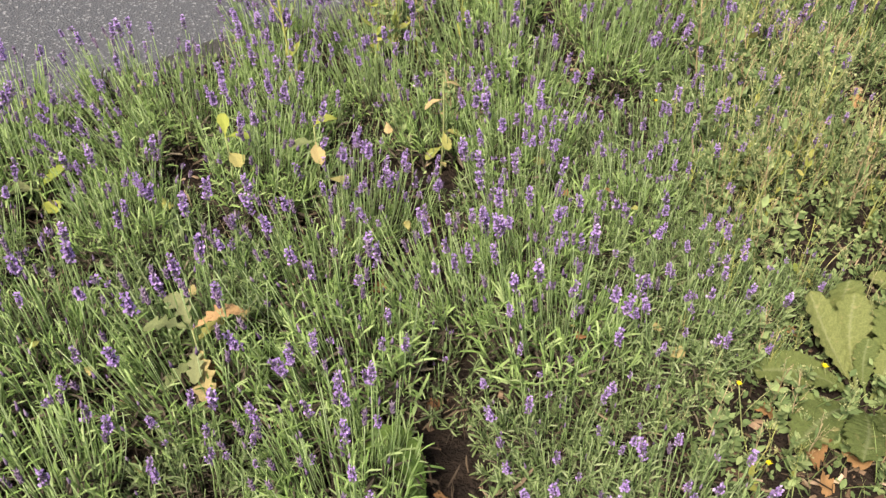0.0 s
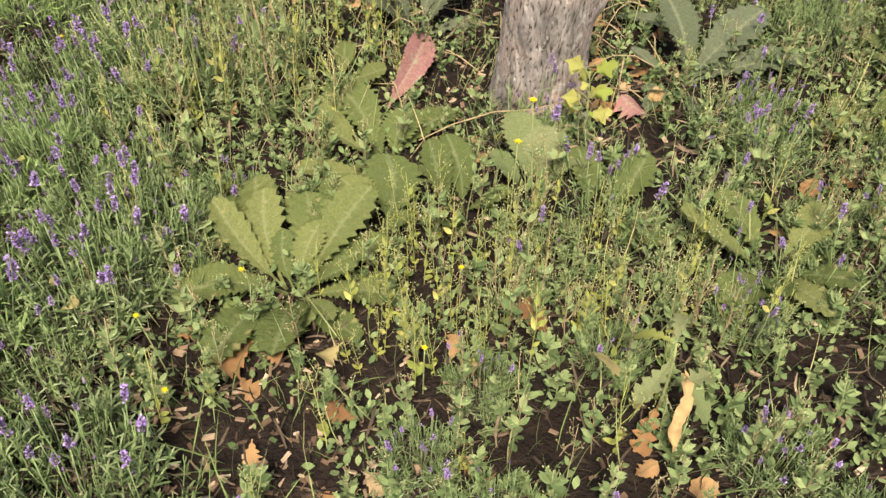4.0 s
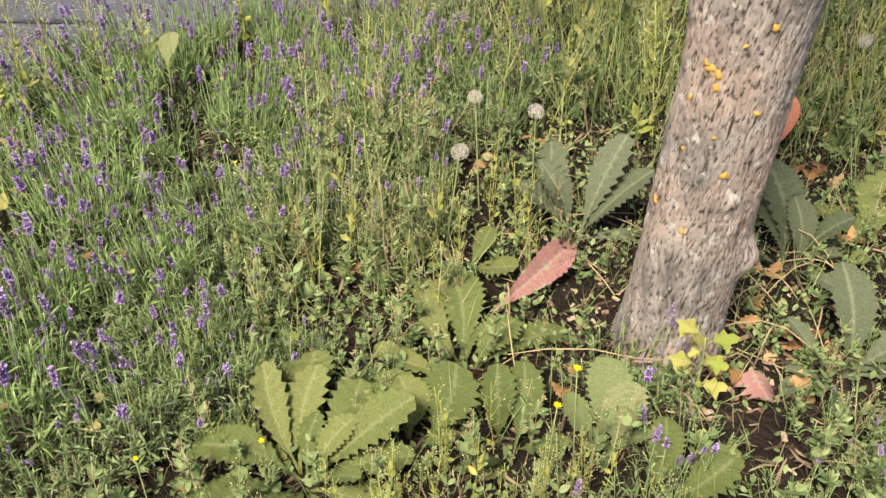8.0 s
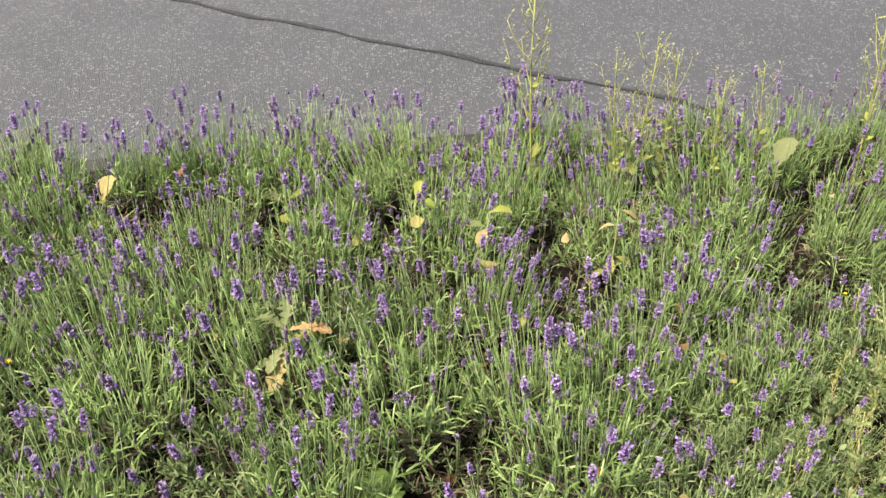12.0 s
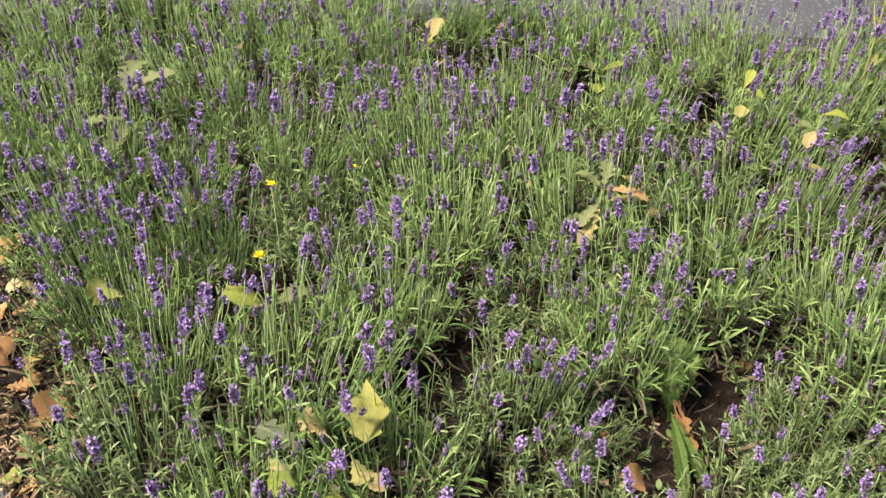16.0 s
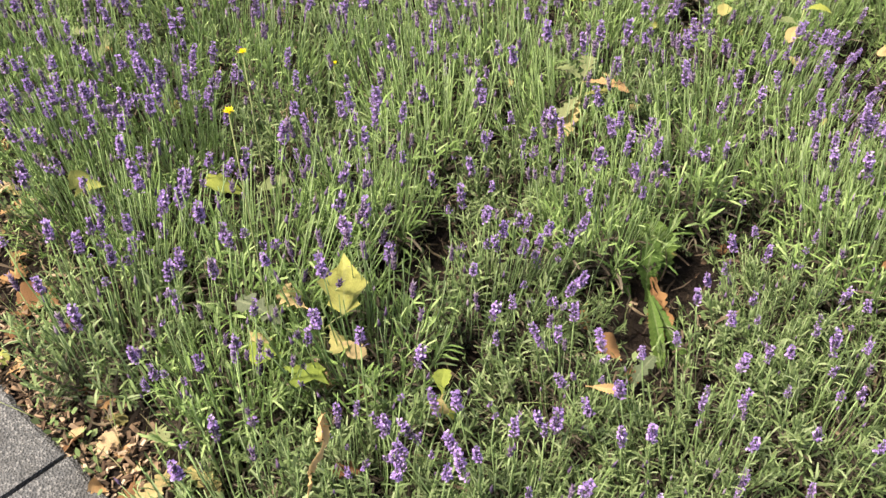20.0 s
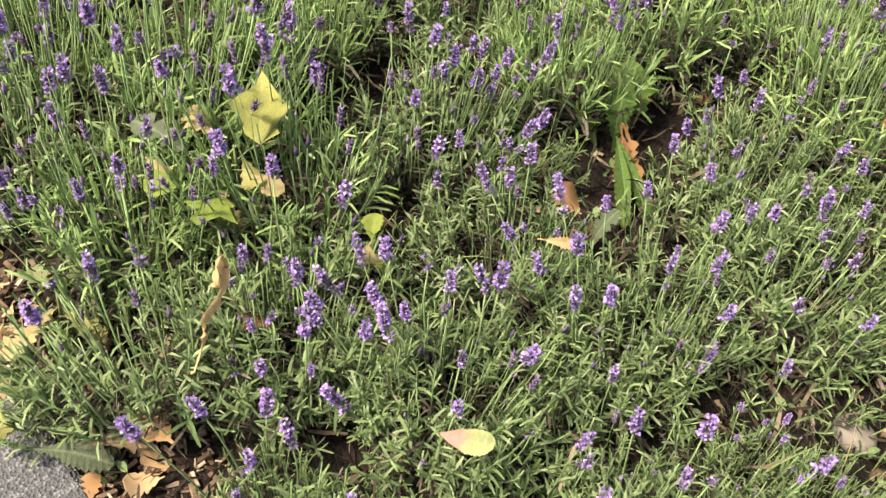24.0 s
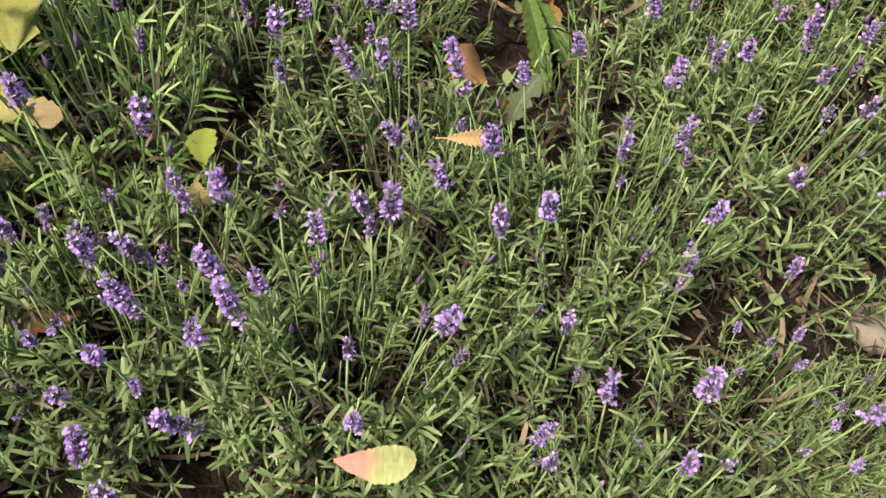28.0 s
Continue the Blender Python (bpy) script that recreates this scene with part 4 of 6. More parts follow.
rosette(-0.13, 0.85, (-0.145, 0.922, 0.135, 1.5, -0.105, 0.905, 0.11, 1.5, -0.18, 0.89, 0.09, 1.3, -0.07, 0.86, 0.07, 1.2), "pale_leaf", 20, 1, 0.09, "rosette of pale yellow-green jagged leaves before the trunk")
rosette(-0.05, 0.78, (0.029, 0.83, 0.11, 1.3, -0.053, 0.88, 0.10, 1.2, -0.12, 0.74, 0.06, 1.2, 0.03, 0.73, 0.06, 1.2), "broad_leaf", 10, 2, 0.12)
rosette(0.42, 0.92, (0.36, 0.97, 0.06, 1.3, 0.47, 0.99, 0.05, 1.2), "broad_leaf", 11, 2, 0.1)
lush = rosette(-1.105, 0.355, (-1.205, 0.425, 0.105, 1.15, -1.14, 0.385, 0.10, 1.0, -1.17, 0.34, 0.06, 0.8), "lush_leaf", 12, 0, 0.12, "green broadleaf weed with a withered leaf among lavender")
place_leaf(lush, leaf_mesh(4, "dry_leaf"), (0.0, 0.0, 0.07), (0.085, -0.012, 0.03), wide=1.1, label="withered orange-brown leaf")
for tip in ((0.125, -0.06, 0.03), (0.10, -0.045, 0.045), (0.14, -0.02, 0.02)):
    place_leaf(lush, leaf_mesh(5, "lush_leaf"), (0.01, -0.01, 0.06), tip, "blade", 0.6)


def single_leaf(name, base, tip, mat, shape, label, wide=1.0, face=None):
    """A lone broad leaf as a thing of its own."""
    me = leaf_mesh(shape, mat)
    ob = place_leaf(None, me, base, tip, name, wide, label, face)
    return tagged(ob, label, "leaf")


RED_A, RED_B = (-0.340, 1.10, 0.035), (-0.215, 1.285, 0.085)
single_leaf("red_leaf", RED_A, RED_B, "red_leaf", 5, "fallen dull red leaf with a toothed edge", 1.0, (0.4, -0.6, 0.7))
single_leaf("red_leaf", (0.142, 1.77, 0.04), (0.155, 1.80, 0.155), "orange_leaf", 5, "upright orange-red leaf among dry weeds", 1.8, (0.1, -1, 0.2))


# ---- kerb ----
def build_kerb():
    kerb = empty("kerb", pose(0, 0, 0), "row of weathered grey kerb stones round the bed", "kerb", kind="structure")
    n = len(EDGE)
    pts = np.array(EDGE + EDGE[:1])
    seg = np.r_[0, np.cumsum(np.linalg.norm(np.diff(pts, axis=0), axis=1))]
    total = seg[-1]

    def at(d):
        d %= total
        i = min(int(np.searchsorted(seg, d, "right")) - 1, n - 1)
        w = (d - seg[i]) / (seg[i + 1] - seg[i])
        t = pts[i + 1] - pts[i]
        t = t / np.linalg.norm(t)
        return pts[i] * (1 - w) + pts[i + 1] * w, np.array((t[1], -t[0]))

    r = np.random.default_rng(12)
    d = 0.0
    while d < total - 0.2:
        ln = r.uniform(0.38, 0.5)
        p, _ = at(d + ln / 2)
        near = p[1] < 0.3 - 0.05 * p[0] and p[0] < 0.3
        wide = 0.34 if near else 0.095
        b, rows_ = Buf(), []
        h = (0.012 if near or p[0] > 0.6 else 0.004) + r.normal(0, 0.001)
        k = 7
        prof = [(-0.004, -0.05), (-0.004, h - 0.006), (0.003, h), (wide - 0.006, h - 0.001), (wide, h - 0.007), (wide, -0.05)]
        for i in range(k + 1):
            q, nor = at(d + 0.004 + (ln - 0.008) * i / k)
            jag = r.normal(0, 0.0025)
            for o, z in prof:
                o += jag
                rows_.append((q[0] + nor[0] * o, q[1] + nor[1] * o, z + r.normal(0, 0.0008)))
        m = len(prof)
        faces = [(i * m + j, (i + 1) * m + j, (i + 1) * m + j + 1, i * m + j + 1) for i in range(k) for j in range(m - 1)]
        faces += [tuple(range(m)), tuple(range(k * m, k * m + m))[::-1]]
        b.add(rows_, faces)
        part("kerb_stone", b.mesh("kerb_stone", [SLAB if near else STONE], False), kerb)
        d += ln


build_kerb()


# ---- weeds behind and round the trunk ----
WEED_AREA = [(-0.78, 1.02), (-0.52, 1.1), (-0.46, 1.5), (0.1, 1.56), (0.35, 1.62), (0.62, 1.6), (0.9, 1.75), (0.97, 2.1), (0.85, 2.55), (0.4, 2.8), (-0.4, 2.6), (-1.1, 2.15), (-0.85, 1.75)]
OVAL = blade(1.0, 0.48, 0.25, 4, 0.2, 0.42)
SMALL_OVAL = blade(1.0, 0.62, 0.2, 3, 0.15, 0.5)
BUD_SHAPE = (np.array([(0, 0, 0), (0.3, 0, 0.4), (0, 0.3, 0.4), (-0.3, 0, 0.4), (0, -0.3, 0.4), (0, 0, 1.0)]), [(0, 2, 1), (0, 3, 2), (0, 4, 3), (0, 1, 4), (1, 2, 5), (2, 3, 5), (3, 4, 5), (4, 1, 5)])


def weed_kind(seed, tall, branches, leaves, stem_mat, leaf_mat, thick=1.0, lean=(0.45, 0.85), bud_size=1.0):
    """A thin branching weed with small leaves low down and buds at its tips."""
    r = np.random.default_rng(seed)
    ob = empty("tall_weed", pose(0, 0, -6), "thin branching yellow-green weed with small seed buds", "weed", "tall weeds behind the trunk")
    b, lf, bd = Buf(), [], []
    main = shoot_path(r, r.uniform(0.03, 0.16), r.uniform(0, 6), tall, (0, 0, -0.01), 0.2)
    main[1:] += np.cumsum(r.normal(0, 0.004, main[1:].shape), axis=0)
    b.add(*tube(main, np.linspace(0.0019, 0.0009, len(main)) * thick, 4))
    for i in range(branches):
        s = 0.35 + 0.6 * i / branches
        f = s * (len(main) - 1)
        j = int(f)
        p = main[j] * (1 - f + j) + main[min(j + 1, len(main) - 1)] * (f - j)
        az = i * 2.4 + r.normal(0, 0.3)
        br = shoot_path(r, r.uniform(*lean), az, tall * r.uniform(0.18, 0.36) * (1.1 - 0.5 * s), p, 0.6)
        b.add(*tube(br, np.linspace(0.0011, 0.0006, len(br)) * thick, 3))
        for k in range(2, len(br)):
            for q in range(1 + (k + i) % 2):
                a2 = r.uniform(0, 6.28)
                out = np.array((math.cos(a2) * 0.7, math.sin(a2) * 0.7, r.uniform(0.3, 1.0)))
                e = br[k] + out * r.uniform(0.006, 0.014)
                b.add(*tube([br[k], e], 0.0004, 3))
                bd.append(turn_to(e, out, 0, r.uniform(0.0045, 0.008) * bud_size))
    for i in range(leaves):
        s = r.uniform(0.05, 0.8)
        f = s * (len(main) - 1)
        j = int(f)
        p = main[j] * (1 - f + j) + main[min(j + 1, len(main) - 1)] * (f - j)
        az = r.uniform(0, 6.28)
        lf.append(turn_to(p, (math.cos(az), math.sin(az), r.uniform(-0.1, 1.1)), r.uniform(-0.6, 0.6), r.uniform(0.020, 0.048) * (1.2 - 0.6 * s)))
    part("stem", b.mesh("stem", [stem_mat]), ob)
    raw = [(np.concatenate(b.v), list(b.f), 0 if stem_mat is WEED else 4 if stem_mat is YELLOW_WEED else 3)]
    b = Buf()
    b.stamp(OVAL, lf)
    part("foliage", b.mesh("foliage", [leaf_mat]), ob)
    raw.append((np.concatenate(b.v), list(b.f), 5 if leaf_mat is LIME_WEED else 1))
    b = Buf()
    b.stamp(BUD_SHAPE, bd)
    tagged(part("seed_head", b.mesh("seed_head", [BUD]), ob), kind="stuff")
    raw.append((np.concatenate(b.v), list(b.f), 2))
    RAW.append(raw)
    return ob


RAW = []
WEEDS = [weed_kind(80 + i, h, br, lv, WEED if i % 4 else STRAW, WEED_LEAF) for i, (h, br, lv) in enumerate(((0.24, 5, 7), (0.30, 7, 8), (0.20, 4, 18), (0.34, 8, 6), (0.27, 5, 16), (0.16, 3, 26)))]
WEEDS += [weed_kind(90 + i, h, br, lv, YELLOW_WEED, LIME_WEED, th, (0.4, 0.8), 1.3 if th == 1 else 1.25) for i, (h, br, lv, th) in enumerate(((0.42, 15, 8, 1.2), (0.30, 5, 5, 1.0), (0.34, 6, 7, 1.0), (0.42, 14, 10, 1.15)))]


def plant_weeds():
    r = np.random.default_rng(15)
    n = 0
    far = [[] for _ in WEEDS]
    while n < 350:
        x, y = r.uniform(-1.1, 1.0), r.uniform(1.0, 2.8)
        if not inside(x, y, WEED_AREA):
            continue
        if y > 2.2 and r.random() < 0.4:
            continue
        if (0.02 < x < 0.5 and 1.48 < y < 1.78) or (-0.5 < x < -0.1 and 1.5 < y < 1.72):
            if r.random() < 0.75:
                continue
        k = int(r.integers(0, 6))
        gold = math.hypot(x + 0.2, (y - 2.0) * 0.8) < 0.3 or math.hypot(x - 0.5, y - 2.0) < 0.22
        if r.random() < (0.55 if gold else 0.08):
            k = (7, 8)[k % 2]
        lean = Matrix.Rotation(r.normal(0, 0.12), 4, "X") @ Matrix.Rotation(r.normal(0, 0.12), 4, "Y")
        m = Matrix.Translation((x, y, height(x, y))) @ lean @ Matrix.Rotation(r.uniform(0, 6.28), 4, "Z") @ Matrix.Scale(r.uniform(0.7, 1.1), 4)
        n += 1
        if y > 1.62:
            far[k].append(np.array(m))
        else:
            copy_thing(WEEDS[k], m)
    n = 0
    while n < 370:
        x, y = r.uniform(-0.7, 0.9), r.uniform(0.0, 1.65)
        bare = (x + 0.6) ** 2 + (y - 0.42) ** 2 < 0.13 ** 2 or (x + 0.06) ** 2 + (y - 1.125) ** 2 < 0.13 ** 2 or (x + 0.2) ** 2 + (y - 1.05) ** 2 < 0.08 ** 2
        if inside(x, y, LAV_AREA) or bare or not inside(x, y, EDGE) or (x > 0.3 and y < 0.8 and r.random() < 0.7):
            continue
        n += 1
        far[(5, 2, 5, 4, 0)[n % 5]].append(np.array(Matrix.Translation((x, y, height(x, y))) @ Matrix.Rotation(r.uniform(0, 6.28), 4, "Z") @ Matrix.Scale(r.uniform(0.3, 0.62), 4)))
    # yellowish patches near the pebble, the rosettes and between the bushes
    for cx, cy, rad, count, size in ((-0.28, 0.68, 0.13, 16, 0.6), (-0.1, 0.62, 0.13, 14, 0.55), (-0.6, 1.18, 0.13, 12, 0.75), (-0.68, 1.5, 0.15, 12, 0.9), (0.05, 0.72, 0.12, 8, 0.5), (-0.05, 0.45, 0.12, 8, 0.6),
                                     (-1.55, 1.5, 0.12, 6, 0.8), (-1.3, 1.2, 0.1, 5, 0.7), (0.35, 0.75, 0.12, 6, 0.5), (0.9, 1.95, 0.1, 6, 0.9), (-1.62, 0.02, 0.12, 5, 0.6), (0.62, 1.75, 0.12, 8, 0.85)):
        for i in range(count):
            a, d = r.uniform(0, 6.28), rad * math.sqrt(r.random())
            x, y = cx + d * math.cos(a), cy + d * math.sin(a)
            copy_thing(WEEDS[int(r.integers(0, 6))], Matrix.Translation((x, y, height(x, y))) @ Matrix.Rotation(r.uniform(0, 6.28), 4, "Z") @ Matrix.Scale(size * r.uniform(0.7, 1.15), 4))
    for cx, cy, rad, count, size in ((-0.30, 0.66, 0.16, 34, 0.42), (-0.12, 0.66, 0.14, 24, 0.42), (-0.42, 0.62, 0.10, 14, 0.36), (0.06, 0.60, 0.12, 14, 0.4), (-0.72, 1.22, 0.16, 16, 0.5), (-0.42, 1.3, 0.15, 14, 0.55)):
        for i in range(count):
            a, d = r.uniform(0, 6.28), rad * math.sqrt(r.random())
            x, y = cx + d * math.cos(a), cy + d * math.sin(a)
            copy_thing(WEEDS[7 + i % 2], Matrix.Translation((x, y, height(x, y))) @ Matrix.Rotation(r.uniform(0, 6.28), 4, "Z") @ Matrix.Scale(size * r.uniform(0.7, 1.2), 4))
    # short leafy ones as a low layer over the bare soil
    n = 0
    while n < 150:
        x, y = r.uniform(-0.7, 0.85), r.uniform(0.05, 1.6)
        if inside(x, y, LAV_AREA) or (x + 0.6) ** 2 + (y - 0.42) ** 2 < 0.11 ** 2 or (x + 0.06) ** 2 + (y - 1.125) ** 2 < 0.12 ** 2 or not inside(x, y, EDGE):
            continue
        far[(5, 2, 5, 4)[n % 4]].append(np.array(Matrix.Translation((x, y, height(x, y))) @ Matrix.Rotation(r.uniform(0, 6.28), 4, "Z") @ Matrix.Scale(r.uniform(0.35, 0.65), 4)))
        n += 1
    for cx, cy, rx, ry, count in ((-0.58, 1.05, 0.2, 0.22, 90), (-0.72, 0.66, 0.1, 0.16, 30), (-0.3, 0.45, 0.3, 0.15, 60), (0.25, 0.8, 0.3, 0.15, 50), (0.55, 1.25, 0.25, 0.3, 60)):
        for i in range(count):
            x, y = cx + rx * r.uniform(-1, 1), cy + ry * r.uniform(-1, 1)
            far[(5, 2, 4, 5, 7)[i % 5]].append(np.array(Matrix.Translation((x, y, height(x, y))) @ Matrix.Rotation(r.uniform(0, 6.28), 4, "Z") @ Matrix.Scale(r.uniform(0.3, 0.6), 4)))
    # tall ones standing up against the road
    for x, y, size in ((-1.70, 1.33, 1.25), (-1.51, 1.48, 1.0), (-1.54, 1.46, 0.9), (-1.14, 1.88, 1.15), (-1.38, 1.61, 0.8), (-1.3, 1.7, 0.8), (-1.46, 1.52, 0.9), (-0.95, 2.0, 1.0), (0.95, 1.95, 0.8), (0.9, 2.1, 0.85)):
        copy_thing(WEEDS[6 if size > 1.1 else 9], Matrix.Translation((x, y, 0)) @ Matrix.Rotation(r.uniform(0, 6.28), 4, "Z") @ Matrix.Scale(size, 4))
    b = Buf()
    for raw, mats in zip(RAW, far):
        for verts, faces, mat in raw:
            b.stamp((verts, faces), mats, mat)
    tagged(new("weed_thicket", b.mesh("weed_thicket", [WEED, WEED_LEAF, BUD, STRAW, YELLOW_WEED, LIME_WEED])), "thicket of thin yellow-green weeds gone to seed", "weeds", kind="stuff")



plant_weeds()
for kind in WEEDS:
    for o in (*kind.children_recursive, kind):
        bpy.data.objects.remove(o)


def scatter_low_plants():
    """Grass, ground cover and mulch: each one joined object of uncountable pieces."""
    r = np.random.default_rng(21)
    grass, cover, chips = [], [], []
    while len(grass) < 8000:
        x, y = r.uniform(-3.0, 1.0), r.uniform(-0.8, 2.8)
        if not inside(x, y, EDGE):
            continue
        wild = inside(x, y, WEED_AREA)
        lav = inside(x, y, LAV_AREA)
        if r.random() > ((0.3 if y < 1.78 else 1.0) if wild else 0.10 if lav else 0.40):
            continue
        h = r.uniform(0.10, 0.30) if wild else r.uniform(0.05, 0.14)
        grass.append(turn_to((x, y, height(x, y)), (r.normal(0, 0.3), r.normal(0, 0.3), 1), r.uniform(0, 6.28), h) @ np.diag((0.5 if wild else 0.8, 1, 1, 1)))
    while len(cover) < 19000:
        x, y = r.uniform(-2.2, 1.0), r.uniform(-0.5, 2.4)
        if not inside(x, y, EDGE):
            continue
        patch = noise.noise(Vector((x * 4, y * 4, 3.0)))
        if inside(x, y, LAV_AREA):
            if r.random() > 0.10:
                continue
        elif patch < -0.15 and r.random() > 0.15:
            continue
        if (x + 0.62) ** 2 + (y - 0.42) ** 2 < 0.12 ** 2 and r.random() > 0.25:
            continue
        z = abs(r.normal(0, 0.018))
        a = r.uniform(0, 6.28)
        cover.append(turn_to((x, y, height(x, y) + z), (math.cos(a), math.sin(a), r.uniform(0.0, 0.9)), r.uniform(-0.5, 0.5), r.uniform(0.007, 0.018)))
    while len(chips) < 5500:
        x, y = r.uniform(-2.6, 1.0), r.uniform(-0.8, 2.0)
        if not inside(x, y, EDGE):
            continue
        bare = (x > 0.25 and y < 1.0) or y < -0.35 - 0.12 * (x + 1) or (x + 0.6) ** 2 + (y - 0.42) ** 2 < 0.2 ** 2 or (x + 0.05) ** 2 + (y - 1.2) ** 2 < 0.25 ** 2
        if r.random() > (1.0 if bare else 0.22):
            continue
        m = turn_to((x, y, height(x, y) + r.uniform(0.002, 0.012)), (r.normal(0, 0.35), r.normal(0, 0.35), 1), r.uniform(0, 6.28), r.uniform(0.006, 0.017)) @ np.diag((1.0, r.uniform(0.2, 0.6), 0.2, 1))
        chips.append(m)
    while len(chips) < 12500:
        x, y = r.uniform(-2.6, 0.95), r.uniform(-0.86, 1.3)
        edge = -0.41 + 0.385 * (x + 1.25) if x < -0.3 else 0.05 + 0.42 * x
        if not inside(x, y, EDGE) or (y > edge + 0.05 * r.random() and not (x > 0.3 and y < 0.85 and r.random() < 0.5)):
            continue
        chips.append(turn_to((x, y, height(x, y) + r.uniform(0.004, 0.016)), (r.normal(0, 0.4), r.normal(0, 0.4), 1), r.uniform(0, 6.28), r.uniform(0.006, 0.018)) @ np.diag((1.0, r.uniform(0.12, 0.4), 0.12, 1)))
    # dead bits on the soil, whose dark tone also paints shade into the gaps
    dead = []
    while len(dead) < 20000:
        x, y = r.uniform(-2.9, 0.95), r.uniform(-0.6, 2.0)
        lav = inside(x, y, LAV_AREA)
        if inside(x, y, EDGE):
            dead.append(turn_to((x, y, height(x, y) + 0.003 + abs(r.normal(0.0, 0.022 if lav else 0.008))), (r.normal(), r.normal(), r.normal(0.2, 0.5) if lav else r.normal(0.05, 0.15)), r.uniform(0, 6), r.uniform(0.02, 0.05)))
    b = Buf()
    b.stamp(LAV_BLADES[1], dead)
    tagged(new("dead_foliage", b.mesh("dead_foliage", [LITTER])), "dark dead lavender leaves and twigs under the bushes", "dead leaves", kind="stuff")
    b = Buf()
    b.stamp(blade(1.0, 0.02, 0.35, 4, 0.2, 0.3), grass)
    tagged(new("grass", b.mesh("grass", [GRASS])), "thin green and straw-coloured grass blades in the bed", "grass", kind="stuff")
    b = Buf()
    b.stamp(SMALL_OVAL, cover)
    tagged(new("ground_cover", b.mesh("ground_cover", [WEED_LEAF])), "low seedlings with small oval green leaves", "ground cover", kind="stuff")
    b = Buf()
    box = (np.array([(-1, -1, -1), (1, -1, -1), (1.1, 1, -1), (-0.9, 1, -1), (-1, -1, 1), (0.9, -0.9, 1), (1, 1, 1), (-0.9, 0.8, 1)]) * 0.5,
           [(0, 3, 2, 1), (4, 5, 6, 7), (0, 1, 5, 4), (1, 2, 6, 5), (2, 3, 7, 6), (3, 0, 4, 7)])
    b.stamp(box, chips)
    tagged(new("mulch", b.mesh("mulch", [CHIP], False)), "brown bark chips and dry crumbs on the soil", "mulch", kind="stuff")
    # dry stalks lying round the trunk
    for i in range(46):
        a, d = r.uniform(0, 6.28), r.uniform(0.1, 0.4)
        x, y = -0.05 + d * math.cos(a), 1.25 + d * math.sin(a) * 0.9
        az, ln = r.uniform(0, 6.28), r.uniform(0.07, 0.2)
        pts = [(x + ln * s * math.cos(az), y + ln * s * math.sin(az), 0.012 + 0.03 * math.sin(math.pi * s) * (i % 3)) for s in np.linspace(0, 1, 6)]
        b = Buf()
        b.add(*tube(pts, 0.0013, 4))
        tagged(new("dry_stalk", b.mesh("dry_stalk", [STRAW])), "dry straw-coloured stalk lying on the soil", "dry stalk", "dry stalks")


scatter_low_plants()


# ---- fallen leaves ----
def fallen_mesh(seed, mat, lobes, curl):
    r = np.random.default_rng(seed)
    b = broad_leaf(1.0, r.uniform(0.62, 0.85), seed, 5, 0.0, 0.04, 0.12, lobes, 16)
    v = b.v[0]
    v[:, 2] -= 0.5
    v[:, 1] = 0.22 * v[:, 1] + curl * (v[:, 2] ** 2 * 1.2 - v[:, 0] ** 2 * 1.5) + 0.05 * np.sin(7 * v[:, 0] + seed) * np.cos(6 * v[:, 2])
    b.v[0] = np.stack([v[:, 0], v[:, 2], v[:, 1]], -1)
    b.v[0][:, 2] -= b.v[0][:, 2].min()
    return b.mesh("fallen_leaf", [mat])


FALLEN = [fallen_mesh(300 + i, DRY, lo, cu) for i, (lo, cu) in enumerate(((0.45, 0.3), (0.35, 0.6), (0.5, -0.25), (0.0, 0.4), (0.25, 0.8), (0.4, 0.1)))]
FALLEN_YELLOW = [fallen_mesh(320 + i, YELLOW_LEAF, lo, cu) for i, (lo, cu) in enumerate(((0.45, 0.4), (0.3, 0.7), (0.0, 0.3)))]


def fallen(x, y, z, size, me, r, tilt=0.35, label="curled dry brown fallen leaf on the ground"):
    ob = new("fallen_leaf", me)
    ob.matrix_basis = Matrix.Translation((x, y, z)) @ Matrix.Rotation(r.uniform(0, 6.28), 4, "Z") @ Matrix.Rotation(r.normal(0, tilt), 4, "X") @ Matrix.Scale(size, 4)
    return tagged(ob, label, "fallen leaf", "fallen leaves")


